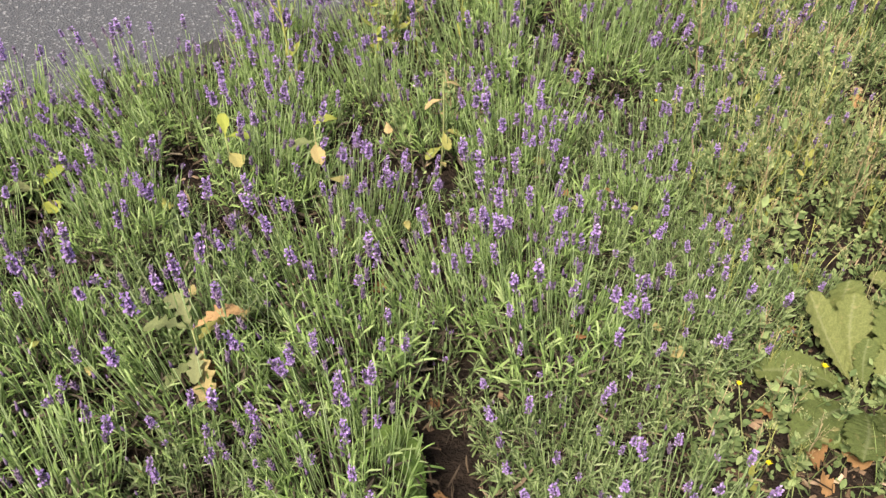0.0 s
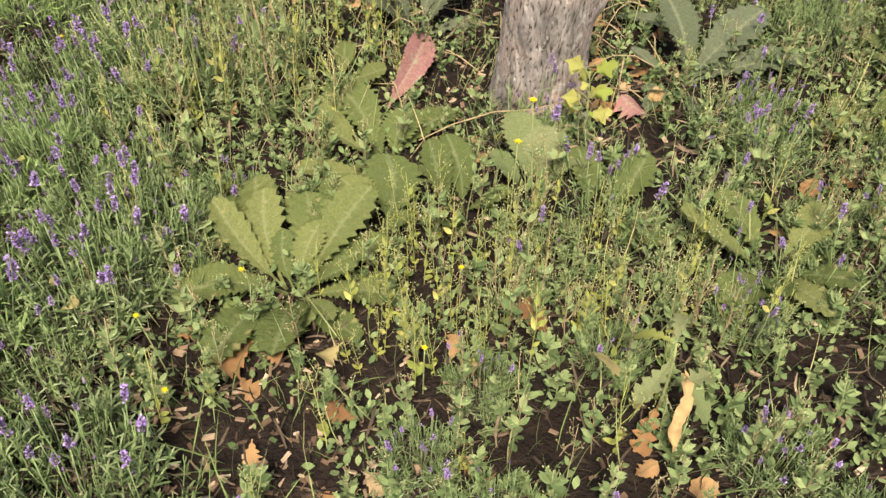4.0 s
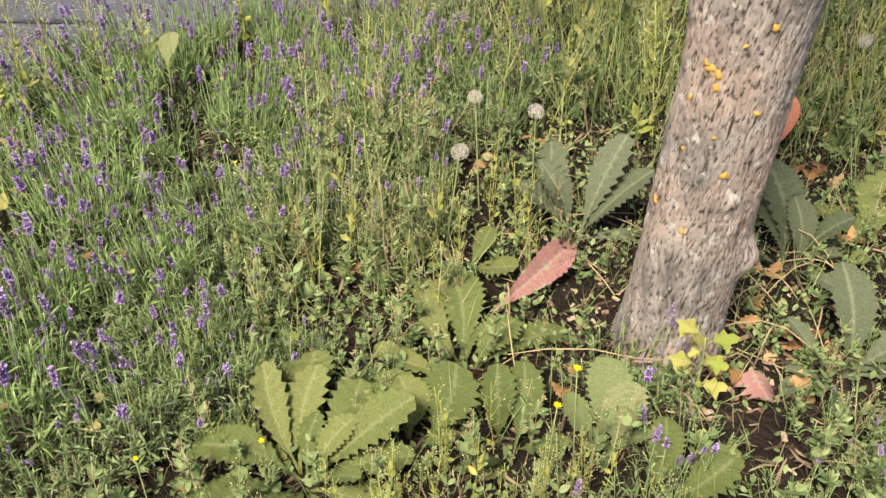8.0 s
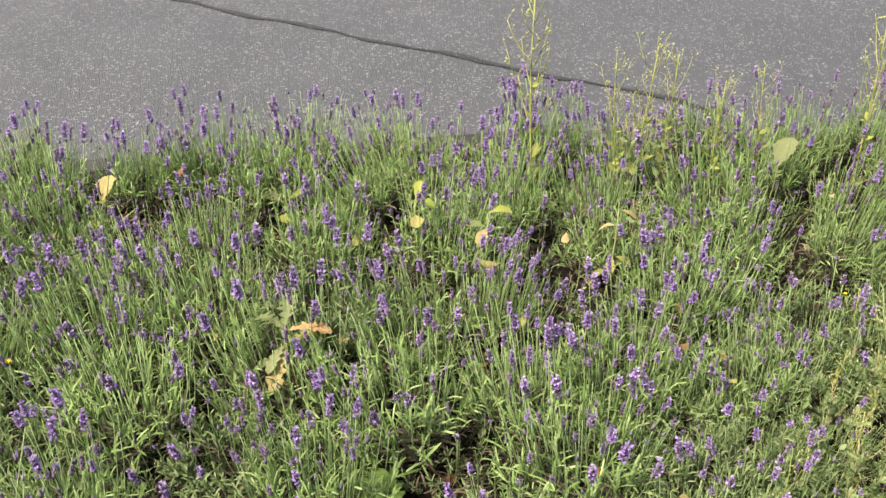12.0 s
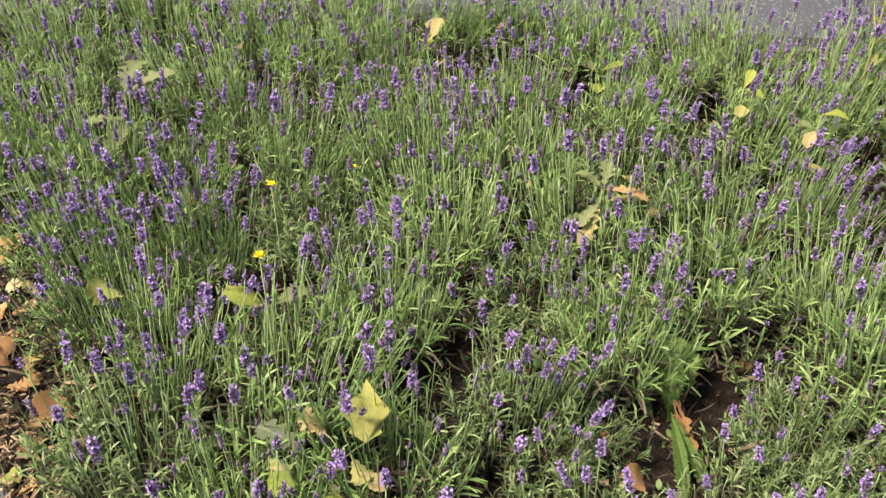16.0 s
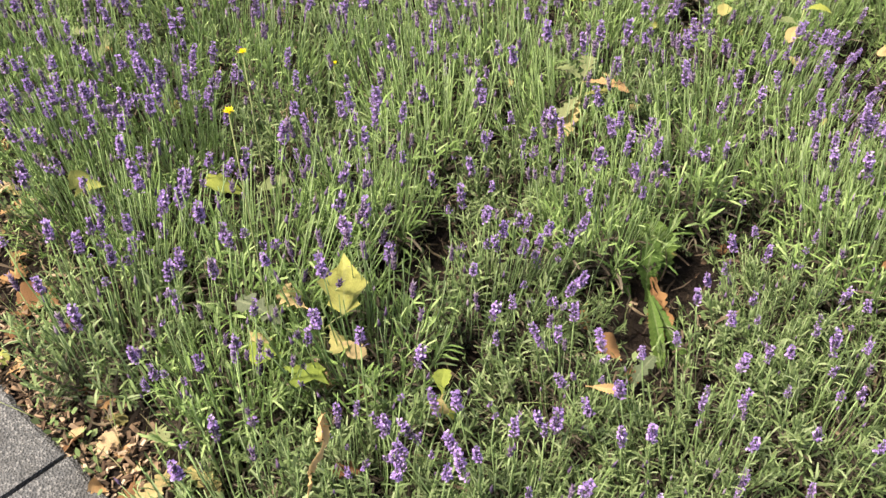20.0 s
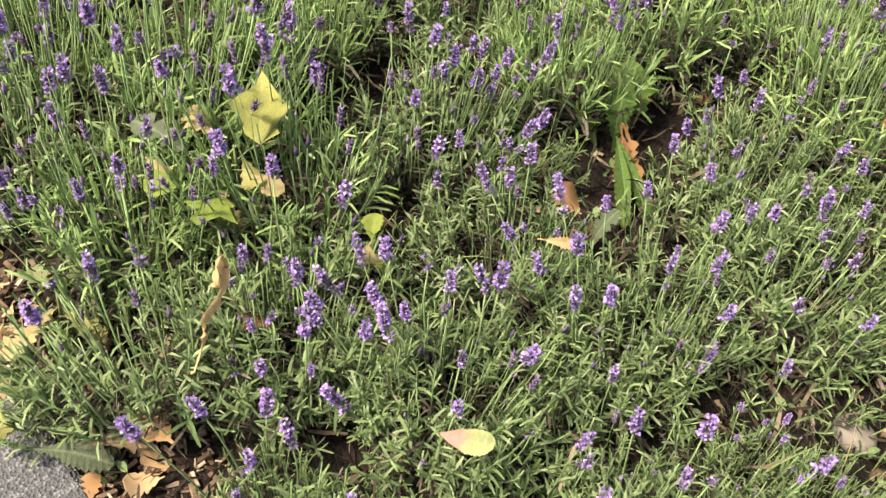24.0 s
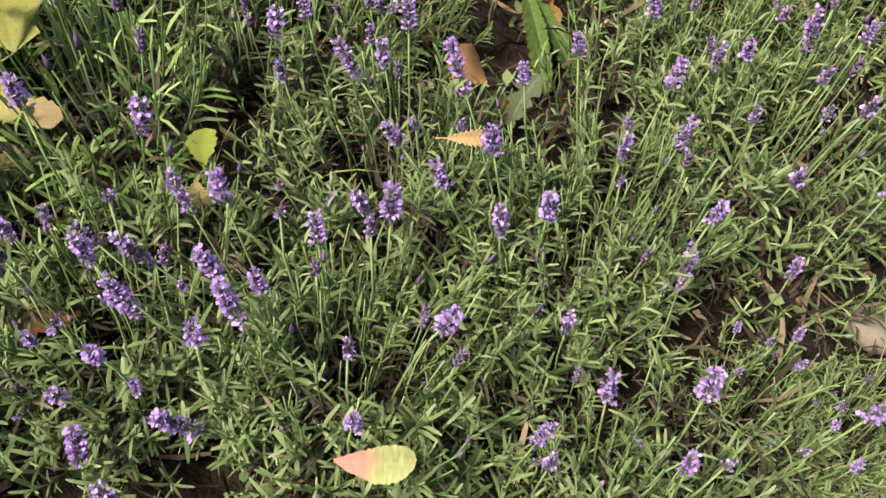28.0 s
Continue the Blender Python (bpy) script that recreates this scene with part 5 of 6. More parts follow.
def drop_leaves():
    r = np.random.default_rng(33)
    for cx, cy, rx, ry, count in ((0.45, 0.62, 0.28, 0.18, 60), (0.75, 0.95, 0.12, 0.2, 16), (-1.75, -0.52, 0.35, 0.09, 34), (-1.25, -0.42, 0.25, 0.05, 16), (0.88, 1.5, 0.08, 0.2, 10), (-0.5, 0.4, 0.18, 0.2, 4),
                                  (0.08, 1.2, 0.18, 0.2, 14), (-0.2, 0.35, 0.2, 0.2, 7), (-0.93, -0.32, 0.1, 0.03, 5), (-2.1, -0.45, 0.2, 0.15, 14), (0.25, 1.62, 0.25, 0.16, 26), (-0.35, 1.58, 0.2, 0.14, 14), (-0.6, 1.3, 0.15, 0.15, 8), (0.13, 1.12, 0.09, 0.12, 16), (-0.18, 1.0, 0.06, 0.05, 5), (0.2, 1.9, 0.4, 0.25, 8), (-1.0, 0.8, 0.5, 0.6, 10)):
        for i in range(count):
            a, d = r.uniform(0, 6.28), math.sqrt(r.random())
            x, y = cx + rx * d * math.cos(a), cy + ry * d * math.sin(a)
            me = FALLEN[int(r.integers(0, 6))] if r.random() < 0.85 else FALLEN_YELLOW[int(r.integers(0, 3))]
            fallen(x, y, height(x, y) + 0.004 + r.uniform(0, 0.012), r.uniform(0.026, 0.054), me, r)
    for x, y, z, size in ((-0.622, 0.575, 0.015, 0.07), (-0.555, 0.575, 0.02, 0.065), (-0.60, 0.54, 0.01, 0.05), (-0.484, 0.47, 0.02, 0.045), (-0.322, 0.545, 0.03, 0.04), (-0.205, 0.574, 0.03, 0.06),
                          (-1.516, -0.455, 0.02, 0.08), (-1.986, -0.488, 0.02, 0.08), (-0.944, -0.312, 0.02, 0.06), (-1.018, 0.228, 0.06, 0.045), (-0.985, 0.235, 0.03, 0.04), (-1.115, -0.085, 0.05, 0.05), (-0.93, -0.275, 0.04, 0.05)):
        fallen(x, y, z, size, FALLEN[int(r.integers(0, 6))], r)
    for x, y, z, size in ((-1.609, -0.344, 0.13, 0.06), (-1.236, -0.137, 0.135, 0.05), (-1.158, -0.104, 0.10, 0.045), (-1.211, -0.198, 0.10, 0.04), (-1.42, 0.895, 0.13, 0.05), (-0.177, 0.405, 0.13, 0.06),
                          (-1.925, -0.166, 0.06, 0.06), (-0.49, 0.555, 0.03, 0.04)):
        fallen(x, y, z, size, FALLEN_YELLOW[int(r.integers(0, 3))], r, 0.5, "pale yellow leaf caught among the plants")
    # small yellowed leaves caught among the stems
    for i in range(44):
        x, y = r.uniform(-2.4, -0.7), r.uniform(-0.25, 1.7)
        if inside(x, y, LAV_AREA) and (x < -1.35 or y > 0.6):
            fallen(x, y, r.uniform(0.07, 0.13), r.uniform(0.016, 0.032), (FALLEN_YELLOW + FALLEN[3:5])[int(r.integers(0, 5))], r, 0.7, "small yellowed leaf caught among lavender stems")
    ob = new("fallen_leaf", fallen_mesh(340, RED_LEAF, 0.3, 0.7))
    ob.matrix_basis = Matrix.Translation((0.087, 1.01, 0.02)) @ Matrix.Rotation(0.4, 4, "Z") @ Matrix.Scale(0.07, 4)
    tagged(ob, "curled pinkish brown leaf beside the trunk", "fallen leaf", "fallen leaves")


drop_leaves()
b = broad_leaf(0.05, 0.022, 77, 3, 0.15, 0.02, 0.02, jag=0.2)
two_tone = place_leaf(None, b.mesh("leaf", [TWO_TONE]), (-0.778, -0.057, 0.128), (-0.750, -0.021, 0.132), "fallen_leaf", 1.0, "", (0.35, -0.3, 0.9))
two_tone.scale = (1, 1, 1)
tagged(two_tone, "pale green leaf turning pink at one end", "fallen leaf")


single_leaf("dry_leaf", (-0.930, 0.124, 0.14), (-0.905, 0.162, 0.14), "tan_leaf", 0, "pale tan curled leaf caught in the lavender", 0.8, (0.4, -0.4, 0.8))
single_leaf("loose_leaf", (-0.958, -0.388, 0.040), (-0.914, -0.322, 0.052), "grey_broad_leaf", 1, "grey-green leaf lying across the stone slab", 1.0, (0.1, -0.2, 1))
single_leaf("yellow_leaf", (-1.016, -0.022, 0.11), (-1.002, -0.03, 0.085), "yellow_leaf", 3, "hanging yellow-green leaf among lavender", 2.0, (0.7, -0.5, 0.4))


# ---- dandelion clocks, small yellow flowers ----
def clock_mesh(seed):
    r = np.random.default_rng(seed)
    b, sp = Buf(), []
    for i in range(150):
        z = 1 - 2 * (i + 0.5) / 150
        a = i * 2.39996
        d = np.array((math.sqrt(1 - z * z) * math.cos(a), math.sqrt(1 - z * z) * math.sin(a), z))
        if z < -0.93:
            continue
        v, f = tube([d * 0.003, d * 0.0165], 0.00014, 3)
        b.add(v, f)
        side = np.cross(d, (0.3, 0.5, 0.81))
        side /= np.linalg.norm(side)
        up = np.cross(d, side)
        for k in range(6):
            t = k * math.pi / 3 + r.uniform(0, 1)
            q = math.cos(t) * side + math.sin(t) * up
            w = math.cos(t + 1.57) * side + math.sin(t + 1.57) * up
            b.add([d * 0.0163 - w * 0.0003, d * 0.0163 + w * 0.0003, d * 0.0195 + q * 0.0042], [(0, 1, 2)])
    return b.mesh("fluff", [FLUFF], False)


CLOCK = clock_mesh(4)


def dandelion(x, y, z, seed):
    r = np.random.default_rng(seed)
    ob = empty("dandelion_clock", pose(x, y, 0), "white fluffy dandelion seed head on a thin stem", "dandelion", "dandelion seed heads")
    tip = np.array((0, 0, z))
    base = np.array((r.normal(0, 0.035), r.normal(0, 0.035), 0.0))
    b = Buf()
    b.add(*tube([base * (1 - s) ** 2 + tip * (1 - (1 - s) ** 2) * np.array((1, 1, 1)) for s in np.linspace(0, 1, 8)], 0.0017, 5))
    part("stem", b.mesh("stem", [WEED]), ob)
    b = Buf()
    n = 8
    rings = [(0.0, -0.003), (0.0026, -0.002), (0.0034, 0.0), (0.0022, 0.0025), (0.0, 0.003)]
    b.add([(q * math.cos(2 * math.pi * k / n), q * math.sin(2 * math.pi * k / n), zz) for q, zz in rings for k in range(n)],
          [(i * n + k, i * n + (k + 1) % n, (i + 1) * n + (k + 1) % n, (i + 1) * n + k) for i in range(4) for k in range(n)])
    part("seed_core", b.mesh("seed_core", [SEED]), ob, Matrix.Translation(tip))
    part("fluff", CLOCK, ob, Matrix.Translation(tip) @ Matrix.Rotation(seed, 4, "Z") @ Matrix.Diagonal((r.uniform(0.72, 0.95), r.uniform(0.72, 0.95), r.uniform(0.68, 0.9), 1)))


for i, (x, y, z) in enumerate(((0.437, 1.5, 0.256), (0.116, 1.82, 0.303), (-0.345, 1.467, 0.219), (0.39, 2.003, 0.27), (0.473, 2.106, 0.27), (0.278, 1.865, 0.26), (0.729, 1.798, 0.22), (0.452, 1.502, 0.18), (0.493, 1.361, 0.18),
                               (0.44, 1.311, 0.16), (-0.461, 1.457, 0.24), (-0.457, 1.316, 0.2), (0.225, 2.092, 0.28))):
    dandelion(x, y, z, 500 + i)


def yellow_flower(x, y, z, size, seed):
    r = np.random.default_rng(seed)
    ob = empty("yellow_flower", pose(x, y, 0), "small yellow composite flower on a thin green stem", "flower", "small yellow flowers")
    b = Buf()
    base = np.array((r.normal(0, 0.02), r.normal(0, 0.02), 0))
    b.add(*tube([base * (1 - s) + np.array((0, 0, z * s)) for s in np.linspace(0, 1, 5)], 0.0009, 4))
    part("stem", b.mesh("stem", [WEED]), ob)
    b, mm = Buf(), []
    for k in range(26):
        a = k * 2.4
        mm.append(turn_to((0, 0, 0), (math.cos(a), math.sin(a), 0.25 + 0.9 * k / 26), 0, size * (1 - 0.4 * k / 26)))
    b.stamp(blade(1.0, 0.32, 0.1, 2, 0.1, 0.6), mm)
    part("flower_head", b.mesh("flower_head", [YELLOW]), ob, Matrix.Translation((0, 0, z)))


for i, (x, y, z, s) in enumerate(((-0.197, 0.745, 0.203, 0.008), (-0.179, 0.749, 0.267, 0.008), (-1.225, -0.173, 0.437, 0.009), (-1.36, -0.12, 0.43, 0.008), (-1.7, 0.1, 0.19, 0.008), (-0.73, 0.62, 0.09, 0.006), (-0.69, 0.5, 0.08, 0.006),
                                  (-0.37, 0.5, 0.09, 0.006), (-0.3, 0.62, 0.1, 0.006), (-0.6, 0.72, 0.05, 0.007), (-0.9, 1.3, 0.12, 0.006))):
    yellow_flower(x, y, z, s, 600 + i)


# ---- young sow-thistles and seedlings with lobed or oval leaves ----
def lobed_mesh(seed, mat, lobes=0.6, bend=0.3):
    return broad_leaf(1.0, 0.42, seed, 9, bend, 0.03, 0.1, lobes, 26).mesh("leaf", [mat])


LOBED = {k: [lobed_mesh(400 + i, m, 0.55 + 0.1 * (i % 2), 0.25 + 0.15 * (i % 3)) for i in range(3)] for k, m in (("pale", PALE_LEAF), ("yellow", YELLOW_LEAF), ("lime", LIME_LEAF), ("grey", GREY_DOCK), ("dry", DRY))}
PLAIN = {k: [broad_leaf(1.0, w, 420 + i, 5, 0.3, 0.02, 0.15, 0.0, 14).mesh("leaf", [m]) for i, w in enumerate((0.42, 0.55))] for k, m in (("lime", LIME_LEAF), ("yellow", YELLOW_LEAF), ("pale", PALE_LEAF))}


def star_leaf(seed, mat, deep=0.5):
    """A leaf with five pointed lobes from the origin along +z, its upper face to -y."""
    r = np.random.default_rng(seed)
    rim = []
    for a, q in ((-118, 0.42), (-88, 0.30), (-62, 0.74), (-34, deep * 0.62), (-14, 0.84), (0, 1.0), (14, 0.84), (34, deep * 0.62), (62, 0.74), (88, 0.30), (118, 0.42)):
        a, q = math.radians(a + r.normal(0, 4)), q * r.uniform(0.9, 1.12)
        rim.append((q * math.sin(a), q * math.cos(a)))
    v, rib, along = [(0, 0, 0)], [1.0], [0.0]
    for share in (0.5, 1.0):
        for k, (x, z) in enumerate(rim):
            x, z = x * share, z * share
            v.append((x * 0.72, 0.16 * (x * x + z * z) + 0.07 * math.sin(5 * x + seed) * share + 0.05 * (k % 2) * share, 0.32 * share + z * 0.62))
            rib.append(0.8 if k in (2, 5, 8) else 0.0)
            along.append(share)
    n = len(rim)
    b = LeafBuf()
    b.add(v, [(0, 1 + k, 2 + k) for k in range(n - 1)] + [(1 + k, 1 + n + k, 2 + n + k, 2 + k) for k in range(n - 1)])
    b.rib, b.along = rib, along
    return b.mesh("leaf", [mat])


STAR = {k: [star_leaf(440 + i, m, 0.8 + 0.1 * i) for i in range(3)] for k, m in (("yellow", STAR_LEAF), ("lime", LIME_LEAF))}


def curled_leaf(points, width, mat, label, seed):
    """A withered leaf rolled into a wavy strip along the points."""
    r = np.random.default_rng(seed)
    p = np.array(smooth_loop(points, 7)[:7 * (len(points) - 1) + 1], float)
    p, t, side, nor = frames_along(p)
    v, n = [], len(p)
    for i in range(n):
        s = i / (n - 1)
        w = width * (0.25 + 0.75 * math.sin(math.pi * (0.12 + 0.8 * s))) * r.uniform(0.55, 1.4)
        roll = 2.6 * s + 0.5 * math.sin(6 * s)
        a, c = side[i] * math.cos(roll) + nor[i] * math.sin(roll), nor[i] * math.cos(roll) - side[i] * math.sin(roll)
        for q in (-1, -0.5, 0, 0.5, 1):
            v.append(p[i] + a * w * q * 0.5 + c * w * (0.25 * q * q + r.normal(0, 0.09)))
    b = LeafBuf()
    b.add(v, [(i * 5 + k, i * 5 + k + 1, i * 5 + k + 6, i * 5 + k + 5) for i in range(n - 1) for k in range(4)])
    b.rib, b.along = [0.0] * len(v), [0.5] * len(v)
    tagged(new("withered_leaf", b.mesh("withered_leaf", [mat])), label, "dry leaf")


def leafy_weed(name, x, y, tall, leaves, seed, label, stem_mat=None):
    """A stem with leaves: each leaf is kind, height share, turn in degrees, rise, length."""
    r = np.random.default_rng(seed)
    ob = empty(name, pose(x, y, height(x, y)), label, "weed")
    b = Buf()
    pts = np.array([(0.01 * math.sin(2 * s), 0.008 * s, tall * s) for s in np.linspace(0, 1, 7)])
    b.add(*tube(pts, np.linspace(0.0028, 0.0014, 7), 5))
    part("stem", b.mesh("stem", [stem_mat or WEED]), ob)
    for store, kind, s, turn, rise, ln in leaves:
        me = store[kind][int(r.integers(0, len(store[kind])))]
        a = math.radians(turn)
        p = pts[int(s * 6)]
        place_leaf(ob, me, p, (p[0] + ln * math.cos(a) * math.cos(rise), p[1] + ln * math.sin(a) * math.cos(rise), p[2] + ln * math.sin(rise)))
    return ob


leafy_weed("sow_thistle", -1.495, 0.465, 0.165, [(LOBED, "pale", 1, 140, 0.5, 0.085), (LOBED, "pale", 1, 185, 0.3, 0.08), (LOBED, "pale", 0.9, 290, 0.2, 0.06), (LOBED, "yellow", 0.95, 300, -0.15, 0.085), (LOBED, "dry", 1, 55, 0.1, 0.085), (LOBED, "yellow", 0.9, 70, 0.3, 0.06), (LOBED, "dry", 0.8, 340, -0.3, 0.06), (LOBED, "pale", 0.8, 230, 0.1, 0.07)],
           1, "pale thistle-like weed with yellowing lobed leaves")


def star_weed(x, y, tall, leaves, seed, label):
    """A stem whose leaves are set by their base, tip and facing, counted from its foot."""
    r = np.random.default_rng(seed)
    ob = empty("star_leaved_weed", pose(x, y, height(x, y)), label, "weed")
    b = Buf()
    b.add(*tube([(0.004 * math.sin(3 * s), 0.006 * s, tall * s) for s in np.linspace(0, 1, 7)], np.linspace(0.0026, 0.0012, 7), 5))
    part("stem", b.mesh("stem", [WEED]), ob)
    for store, kind, base, tip, face, wide in leaves:
        me = store[kind][int(r.integers(0, len(store[kind])))]
        b = Buf()
        b.add(*tube([(0, 0, base[2] * 0.85), (base[0] * 0.6, base[1] * 0.6, base[2] * 0.97), base], 0.0009, 4))
        place_leaf(ob, me, base, tip, wide=wide, face=face)
        part("leaf_stalk", b.mesh("leaf_stalk", [WEED]), ob)
    return ob


star_weed(-1.185, -0.12, 0.13, [(STAR, "yellow", (0.0, 0.035, 0.12), (-0.04, 0.055, 0.185), (0.75, -0.2, 0.6), 1.0), (LOBED, "yellow", (-0.02, -0.005, 0.13), (-0.09, -0.03, 0.135), (0.4, -0.3, 0.85), 1.1),
                               (STAR, "lime", (0.045, -0.02, 0.10), (0.085, -0.06, 0.125), (0.4, -0.3, 0.85), 1.2), (PLAIN, "yellow", (0.03, 0.015, 0.11), (0.07, 0.035, 0.115), (0.6, -0.2, 0.7), 1.2),
                               (LOBED, "grey", (-0.02, -0.04, 0.11), (-0.065, -0.085, 0.16), (0.5, 0.1, 0.8), 1.1), (PLAIN, "lime", (0.01, -0.055, 0.10), (-0.01, -0.10, 0.11), (0.5, -0.2, 0.8), 1.1),
                               (LOBED, "dry", (0.01, -0.02, 0.08), (0.06, -0.01, 0.05), (0.5, -0.3, 0.7), 1.0)], 2, "weed with yellow star-shaped and lobed leaves among lavender")
star_weed(-0.012, 0.985, 0.14, [(STAR, ("yellow", "yellow", "lime")[i % 3], (0.012 * math.cos(2.4 * i), 0.012 * math.sin(2.4 * i), 0.05 + 0.011 * i), (0.045 * math.cos(2.4 * i), 0.012 * math.sin(2.4 * i) - 0.012, 0.065 + 0.011 * i + 0.016 * math.sin(2.4 * i)), (0.3 * math.cos(2.4 * i), -0.8, 0.55), 1.05)
                                for i in range(10)], 6, "bright yellow-green maple seedling in front of the trunk")
leafy_weed("sow_thistle", -2.2, -0.22, 0.16, [(LOBED, "pale", 1, 150, 0.7, 0.13), (LOBED, "pale", 1, 80, 0.6, 0.12), (LOBED, "pale", 0.7, 240, 0.1, 0.11), (LOBED, "pale", 0.7, 330, 0.2, 0.12), (LOBED, "dry", 0.4, 200, 0.0, 0.11), (LOBED, "dry", 0.3, 20, 0.0, 0.1)],
           3, "pale thistle-like weed with brown lower leaves")
leafy_weed("sow_thistle", -2.05, -0.5, 0.08, [(LOBED, "grey", 1, 100, 0.3, 0.11), (LOBED, "grey", 1, 170, 0.2, 0.12), (LOBED, "pale", 1, 250, 0.2, 0.1), (LOBED, "dry", 0.5, 320, 0.0, 0.1)], 4, "grey-green lobed weed at the bed's edge")
leafy_weed("sow_thistle", -0.10, 0.39, 0.16, [(LOBED, "yellow", 1, 130, 0.1, 0.058), (LOBED, "pale", 1, 60, 0.4, 0.058), (LOBED, "pale", 0.9, 210, -0.2, 0.072), (LOBED, "pale", 0.7, 300, 0.1, 0.072), (LOBED, "yellow", 0.6, 180, -0.3, 0.050), (LOBED, "dry", 0.4, 230, -0.4, 0.079), (LOBED, "pale", 0.6, 10, 0.3, 0.072)],
           5, "yellowing lobed weed with a dry hanging leaf")
leafy_weed("seedling", -1.052, -0.018, 0.07, [(PLAIN, "lime", 1, 150, 0.5, 0.042), (PLAIN, "lime", 0.8, 30, 0.2, 0.032), (PLAIN, "yellow", 0.7, 300, 0.0, 0.036), (PLAIN, "lime", 0.6, 215, 0.2, 0.03)], 7, "small seedling with a red-tipped lime leaf")
leafy_weed("seedling", -1.64, 0.89, 0.19, [(PLAIN, "lime", 1, 120, 0.9, 0.05), (PLAIN, "lime", 1, 20, 0.2, 0.045), (PLAIN, "yellow", 0.9, 320, 0.2, 0.05)], 9, "pale seedling with oval leaves among lavender")
leafy_weed("seedling", -1.5, 0.96, 0.19, [(PLAIN, "lime", 1, 60, 0.2, 0.055), (PLAIN, "pale", 0.9, 200, 0.2, 0.05), (PLAIN, "yellow", 0.9, 300, 0.1, 0.06)], 10, "pale seedling with oval leaves among lavender")
leafy_weed("seedling", -1.3, 1.12, 0.21, [(PLAIN, "yellow", s, t, -0.2, 0.045) for s, t in ((1, 40), (0.9, 200), (0.7, 120), (0.6, 300), (0.5, 20), (0.4, 220))], 11, "yellowing seedling with small hanging leaves")
leafy_weed("seedling", -1.24, 1.64, 0.12, [(PLAIN, "pale", 1, 90, 1.2, 0.09), (PLAIN, "pale", 1, 300, 0.7, 0.05)], 12, "pale upright leaf near the kerb")
leafy_weed("seedling", -2.22, 0.47, 0.12, [(PLAIN, "yellow", 1, 120, 1.1, 0.075), (PLAIN, "lime", 1, 320, 0.9, 0.065), (PLAIN, "lime", 0.5, 220, 0.6, 0.05)], 13, "yellow-green curled leaves at the edge of the lavender")
leafy_weed("seedling", -2.0, 0.8, 0.08, [(PLAIN, "lime", 1, 60, 0.7, 0.07), (PLAIN, "pale", 1, 200, 0.4, 0.07), (PLAIN, "lime", 0.7, 330, 0.4, 0.06)], 14, "green seedling at the edge of the lavender")
leafy_weed("seedling", -0.95, 0.2, 0.07, [(LOBED, "grey", 1, 110, 1.25, 0.055), (LOBED, "grey", 0.7, 200, 0.9, 0.04)], 15, "grey-green lobed seedling leaf")
leafy_weed("seedling", -1.0, -0.21, 0.07, [(LOBED, "dry", 1, 100, 0.2, 0.07), (LOBED, "pale", 1, 190, 0.2, 0.06), (LOBED, "dry", 0.7, 290, -0.3, 0.09), (LOBED, "pale", 0.6, 20, 0.2, 0.05)], 16, "withering weed with a brown hanging leaf")
leafy_weed("seedling", -1.13, -0.34, 0.06, [(LOBED, "pale", 1, 200, 0.2, 0.08), (LOBED, "pale", 1, 120, 0.2, 0.08), (LOBED, "yellow", 0.7, 300, 0.1, 0.08), (LOBED, "yellow", 0.6, 30, 0.1, 0.07)], 17, "pale lobed weed at the kerb")
leafy_weed("seedling", -1.5, -0.13, 0.12, [(PLAIN, "lime", 1, 250, 0.8, 0.08), (PLAIN, "pale", 1, 100, 0.4, 0.07), (PLAIN, "pale", 0.6, 20, 0.2, 0.06)], 18, "pale green seedling between lavender bushes")


curled_leaf([(-0.992, -0.180, 0.160), (-0.972, -0.186, 0.162), (-0.958, -0.208, 0.148), (-0.952, -0.214, 0.128), (-0.934, -0.230, 0.110)], 0.010, TAN_LEAF, "long curled dry tan leaf hanging among lavender", 5)
curled_leaf([(-1.005, -0.176, 0.155), (-0.990, -0.184, 0.172), (-0.975, -0.190, 0.165)], 0.020, TAN_LEAF, "crumpled tan leaf on the lavender", 6)
curled_leaf([(-1.10, 0.355, 0.075), (-1.075, 0.352, 0.062), (-1.05, 0.348, 0.045), (-1.02, 0.342, 0.02)], 0.022, DRY, "withered brown leaf drooping into a gap", 7)
curled_leaf([(-0.095, 0.36, 0.15), (-0.09, 0.345, 0.12), (-0.10, 0.335, 0.08), (-0.095, 0.325, 0.04)], 0.014, TAN_LEAF, "dry brown leaf hanging from a lobed weed", 9)


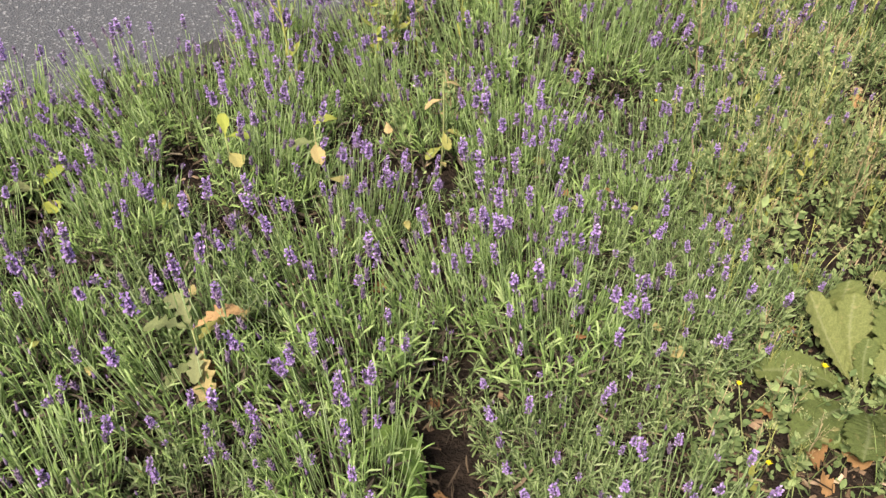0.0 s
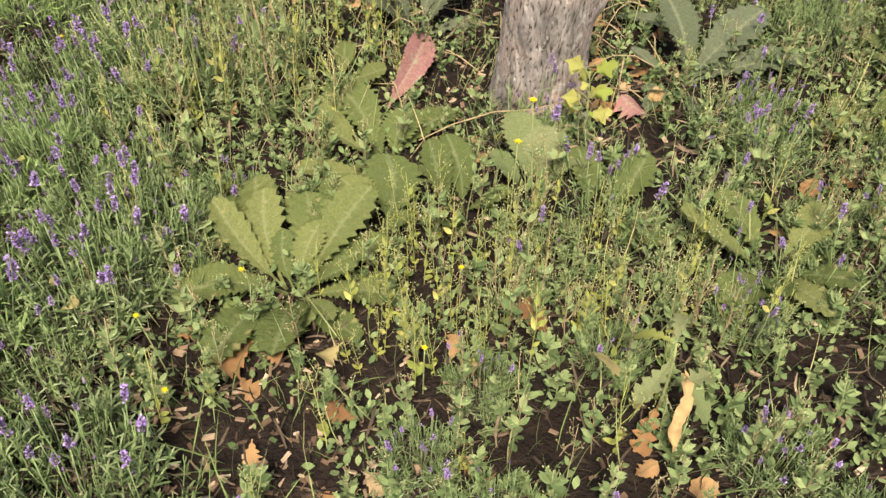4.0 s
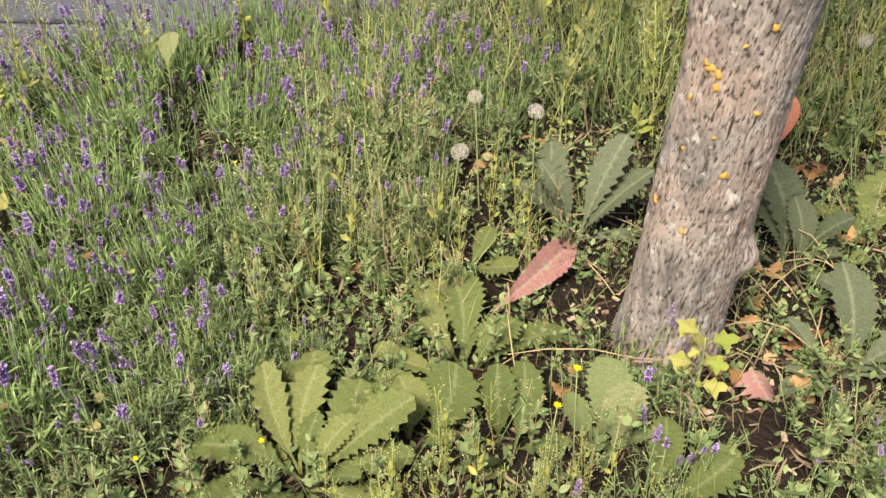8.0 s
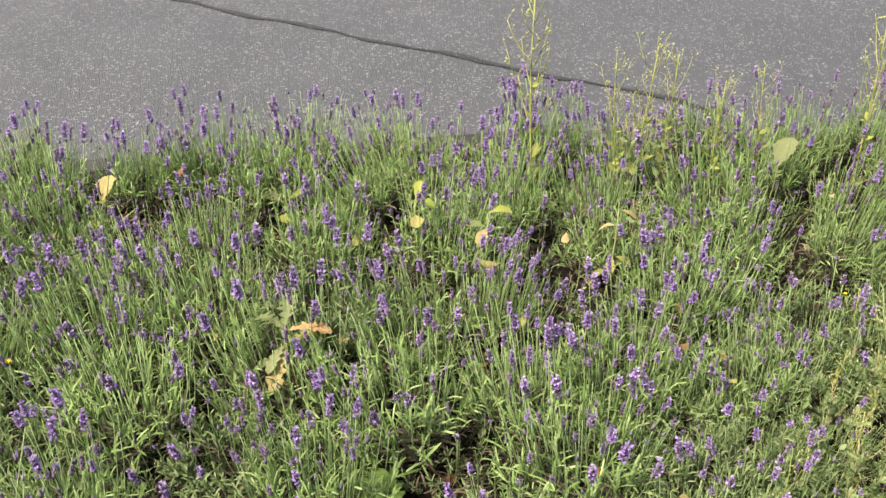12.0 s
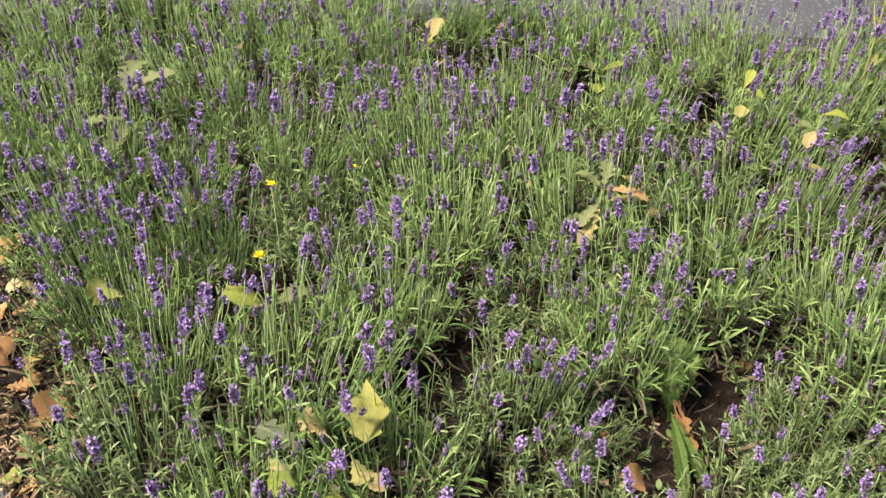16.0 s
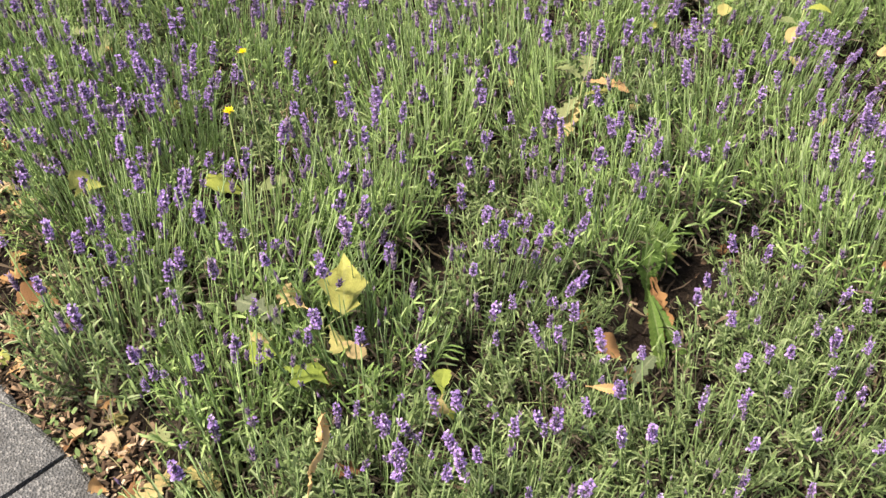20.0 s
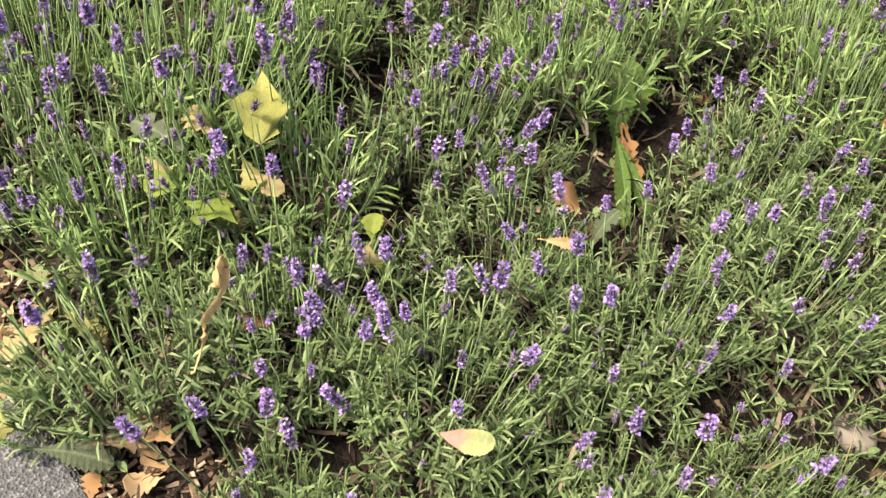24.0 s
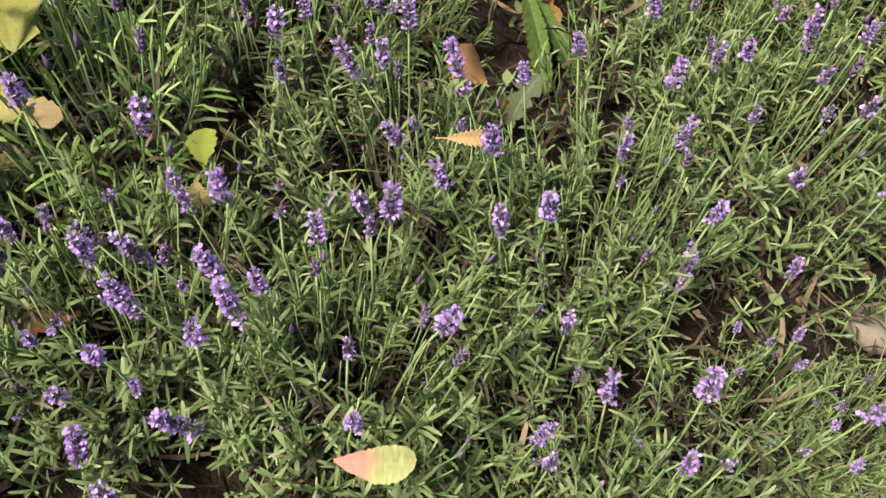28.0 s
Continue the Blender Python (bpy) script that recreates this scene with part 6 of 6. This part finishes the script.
def build_small_things():
    # rounded pebble on the bare soil
    bm = bmesh.new()
    bmesh.ops.create_icosphere(bm, subdivisions=3, radius=1.0)
    for v in bm.verts:
        v.co *= 1 + 0.08 * noise.noise(v.co * 1.4)
    me = bpy.data.meshes.new("pebble")
    bm.to_mesh(me)
    bm.free()
    me.materials.append(PEBBLE)
    me.polygons.foreach_set("use_smooth", [True] * len(me.polygons))
    ob = new("pebble", me)
    ob.matrix_basis = Matrix.Translation((-0.656, 0.366, 0.012)) @ Matrix.Rotation(0.3, 4, "Z") @ Matrix.Diagonal((0.024, 0.020, 0.014, 1))
    tagged(ob, "rounded pale beige pebble on dark soil", "pebble")
    # twig across the trunk's foot
    b = Buf()
    b.add(*tube([(-0.30, 1.0, 0.03), (-0.24, 1.0, 0.056), (-0.17, 1.0, 0.072), (-0.10, 1.003, 0.066), (-0.03, 1.01, 0.072)], (0.001, 0.0013, 0.0012, 0.001, 0.0007), 6))
    tagged(new("twig", b.mesh("twig", [STRAW])), "thin bare twig lying across the trunk's foot", "twig")
    # litter: grey scrap and small pink scrap
    for name, p, size, col, label in (("paper_scrap", (0.66, 1.555, 0.05), (0.016, 0.026), PALE_STONE, "small grey paper scrap among plants"),):
        b = Buf()
        w, h = size
        b.add([(-w, -0.0006, -h), (w, 0.001, -h), (w * 0.9, 0.003, h), (-w, 0.0, h * 0.9), (-w, 0.0006, -h), (w, 0.0022, -h), (w * 0.9, 0.0042, h), (-w, 0.0012, h * 0.9)],
              [(0, 1, 2, 3), (7, 6, 5, 4), (0, 4, 5, 1), (1, 5, 6, 2), (2, 6, 7, 3), (3, 7, 4, 0)])
        ob = new(name, b.mesh(name, [col], False))
        ob.matrix_basis = pose(*p, -25, 10, 10)
        tagged(ob, label, "litter")
    # a pale stone strip set in the road
    b = Buf()
    b.add([(0.75, 3.06, 0.0), (1.42, 3.17, 0.0), (1.415, 3.20, 0.0), (0.74, 3.09, 0.0), (0.755, 3.063, 0.006), (1.415, 3.173, 0.006), (1.41, 3.197, 0.006), (0.745, 3.087, 0.006)],
          [(4, 5, 6, 7), (0, 1, 5, 4), (1, 2, 6, 5), (2, 3, 7, 6), (3, 0, 4, 7)])
    tagged(new("road_edging", b.mesh("road_edging", [STONE], False)), "grey stone strip along the far road edge", "road edging", kind="structure")


build_small_things()
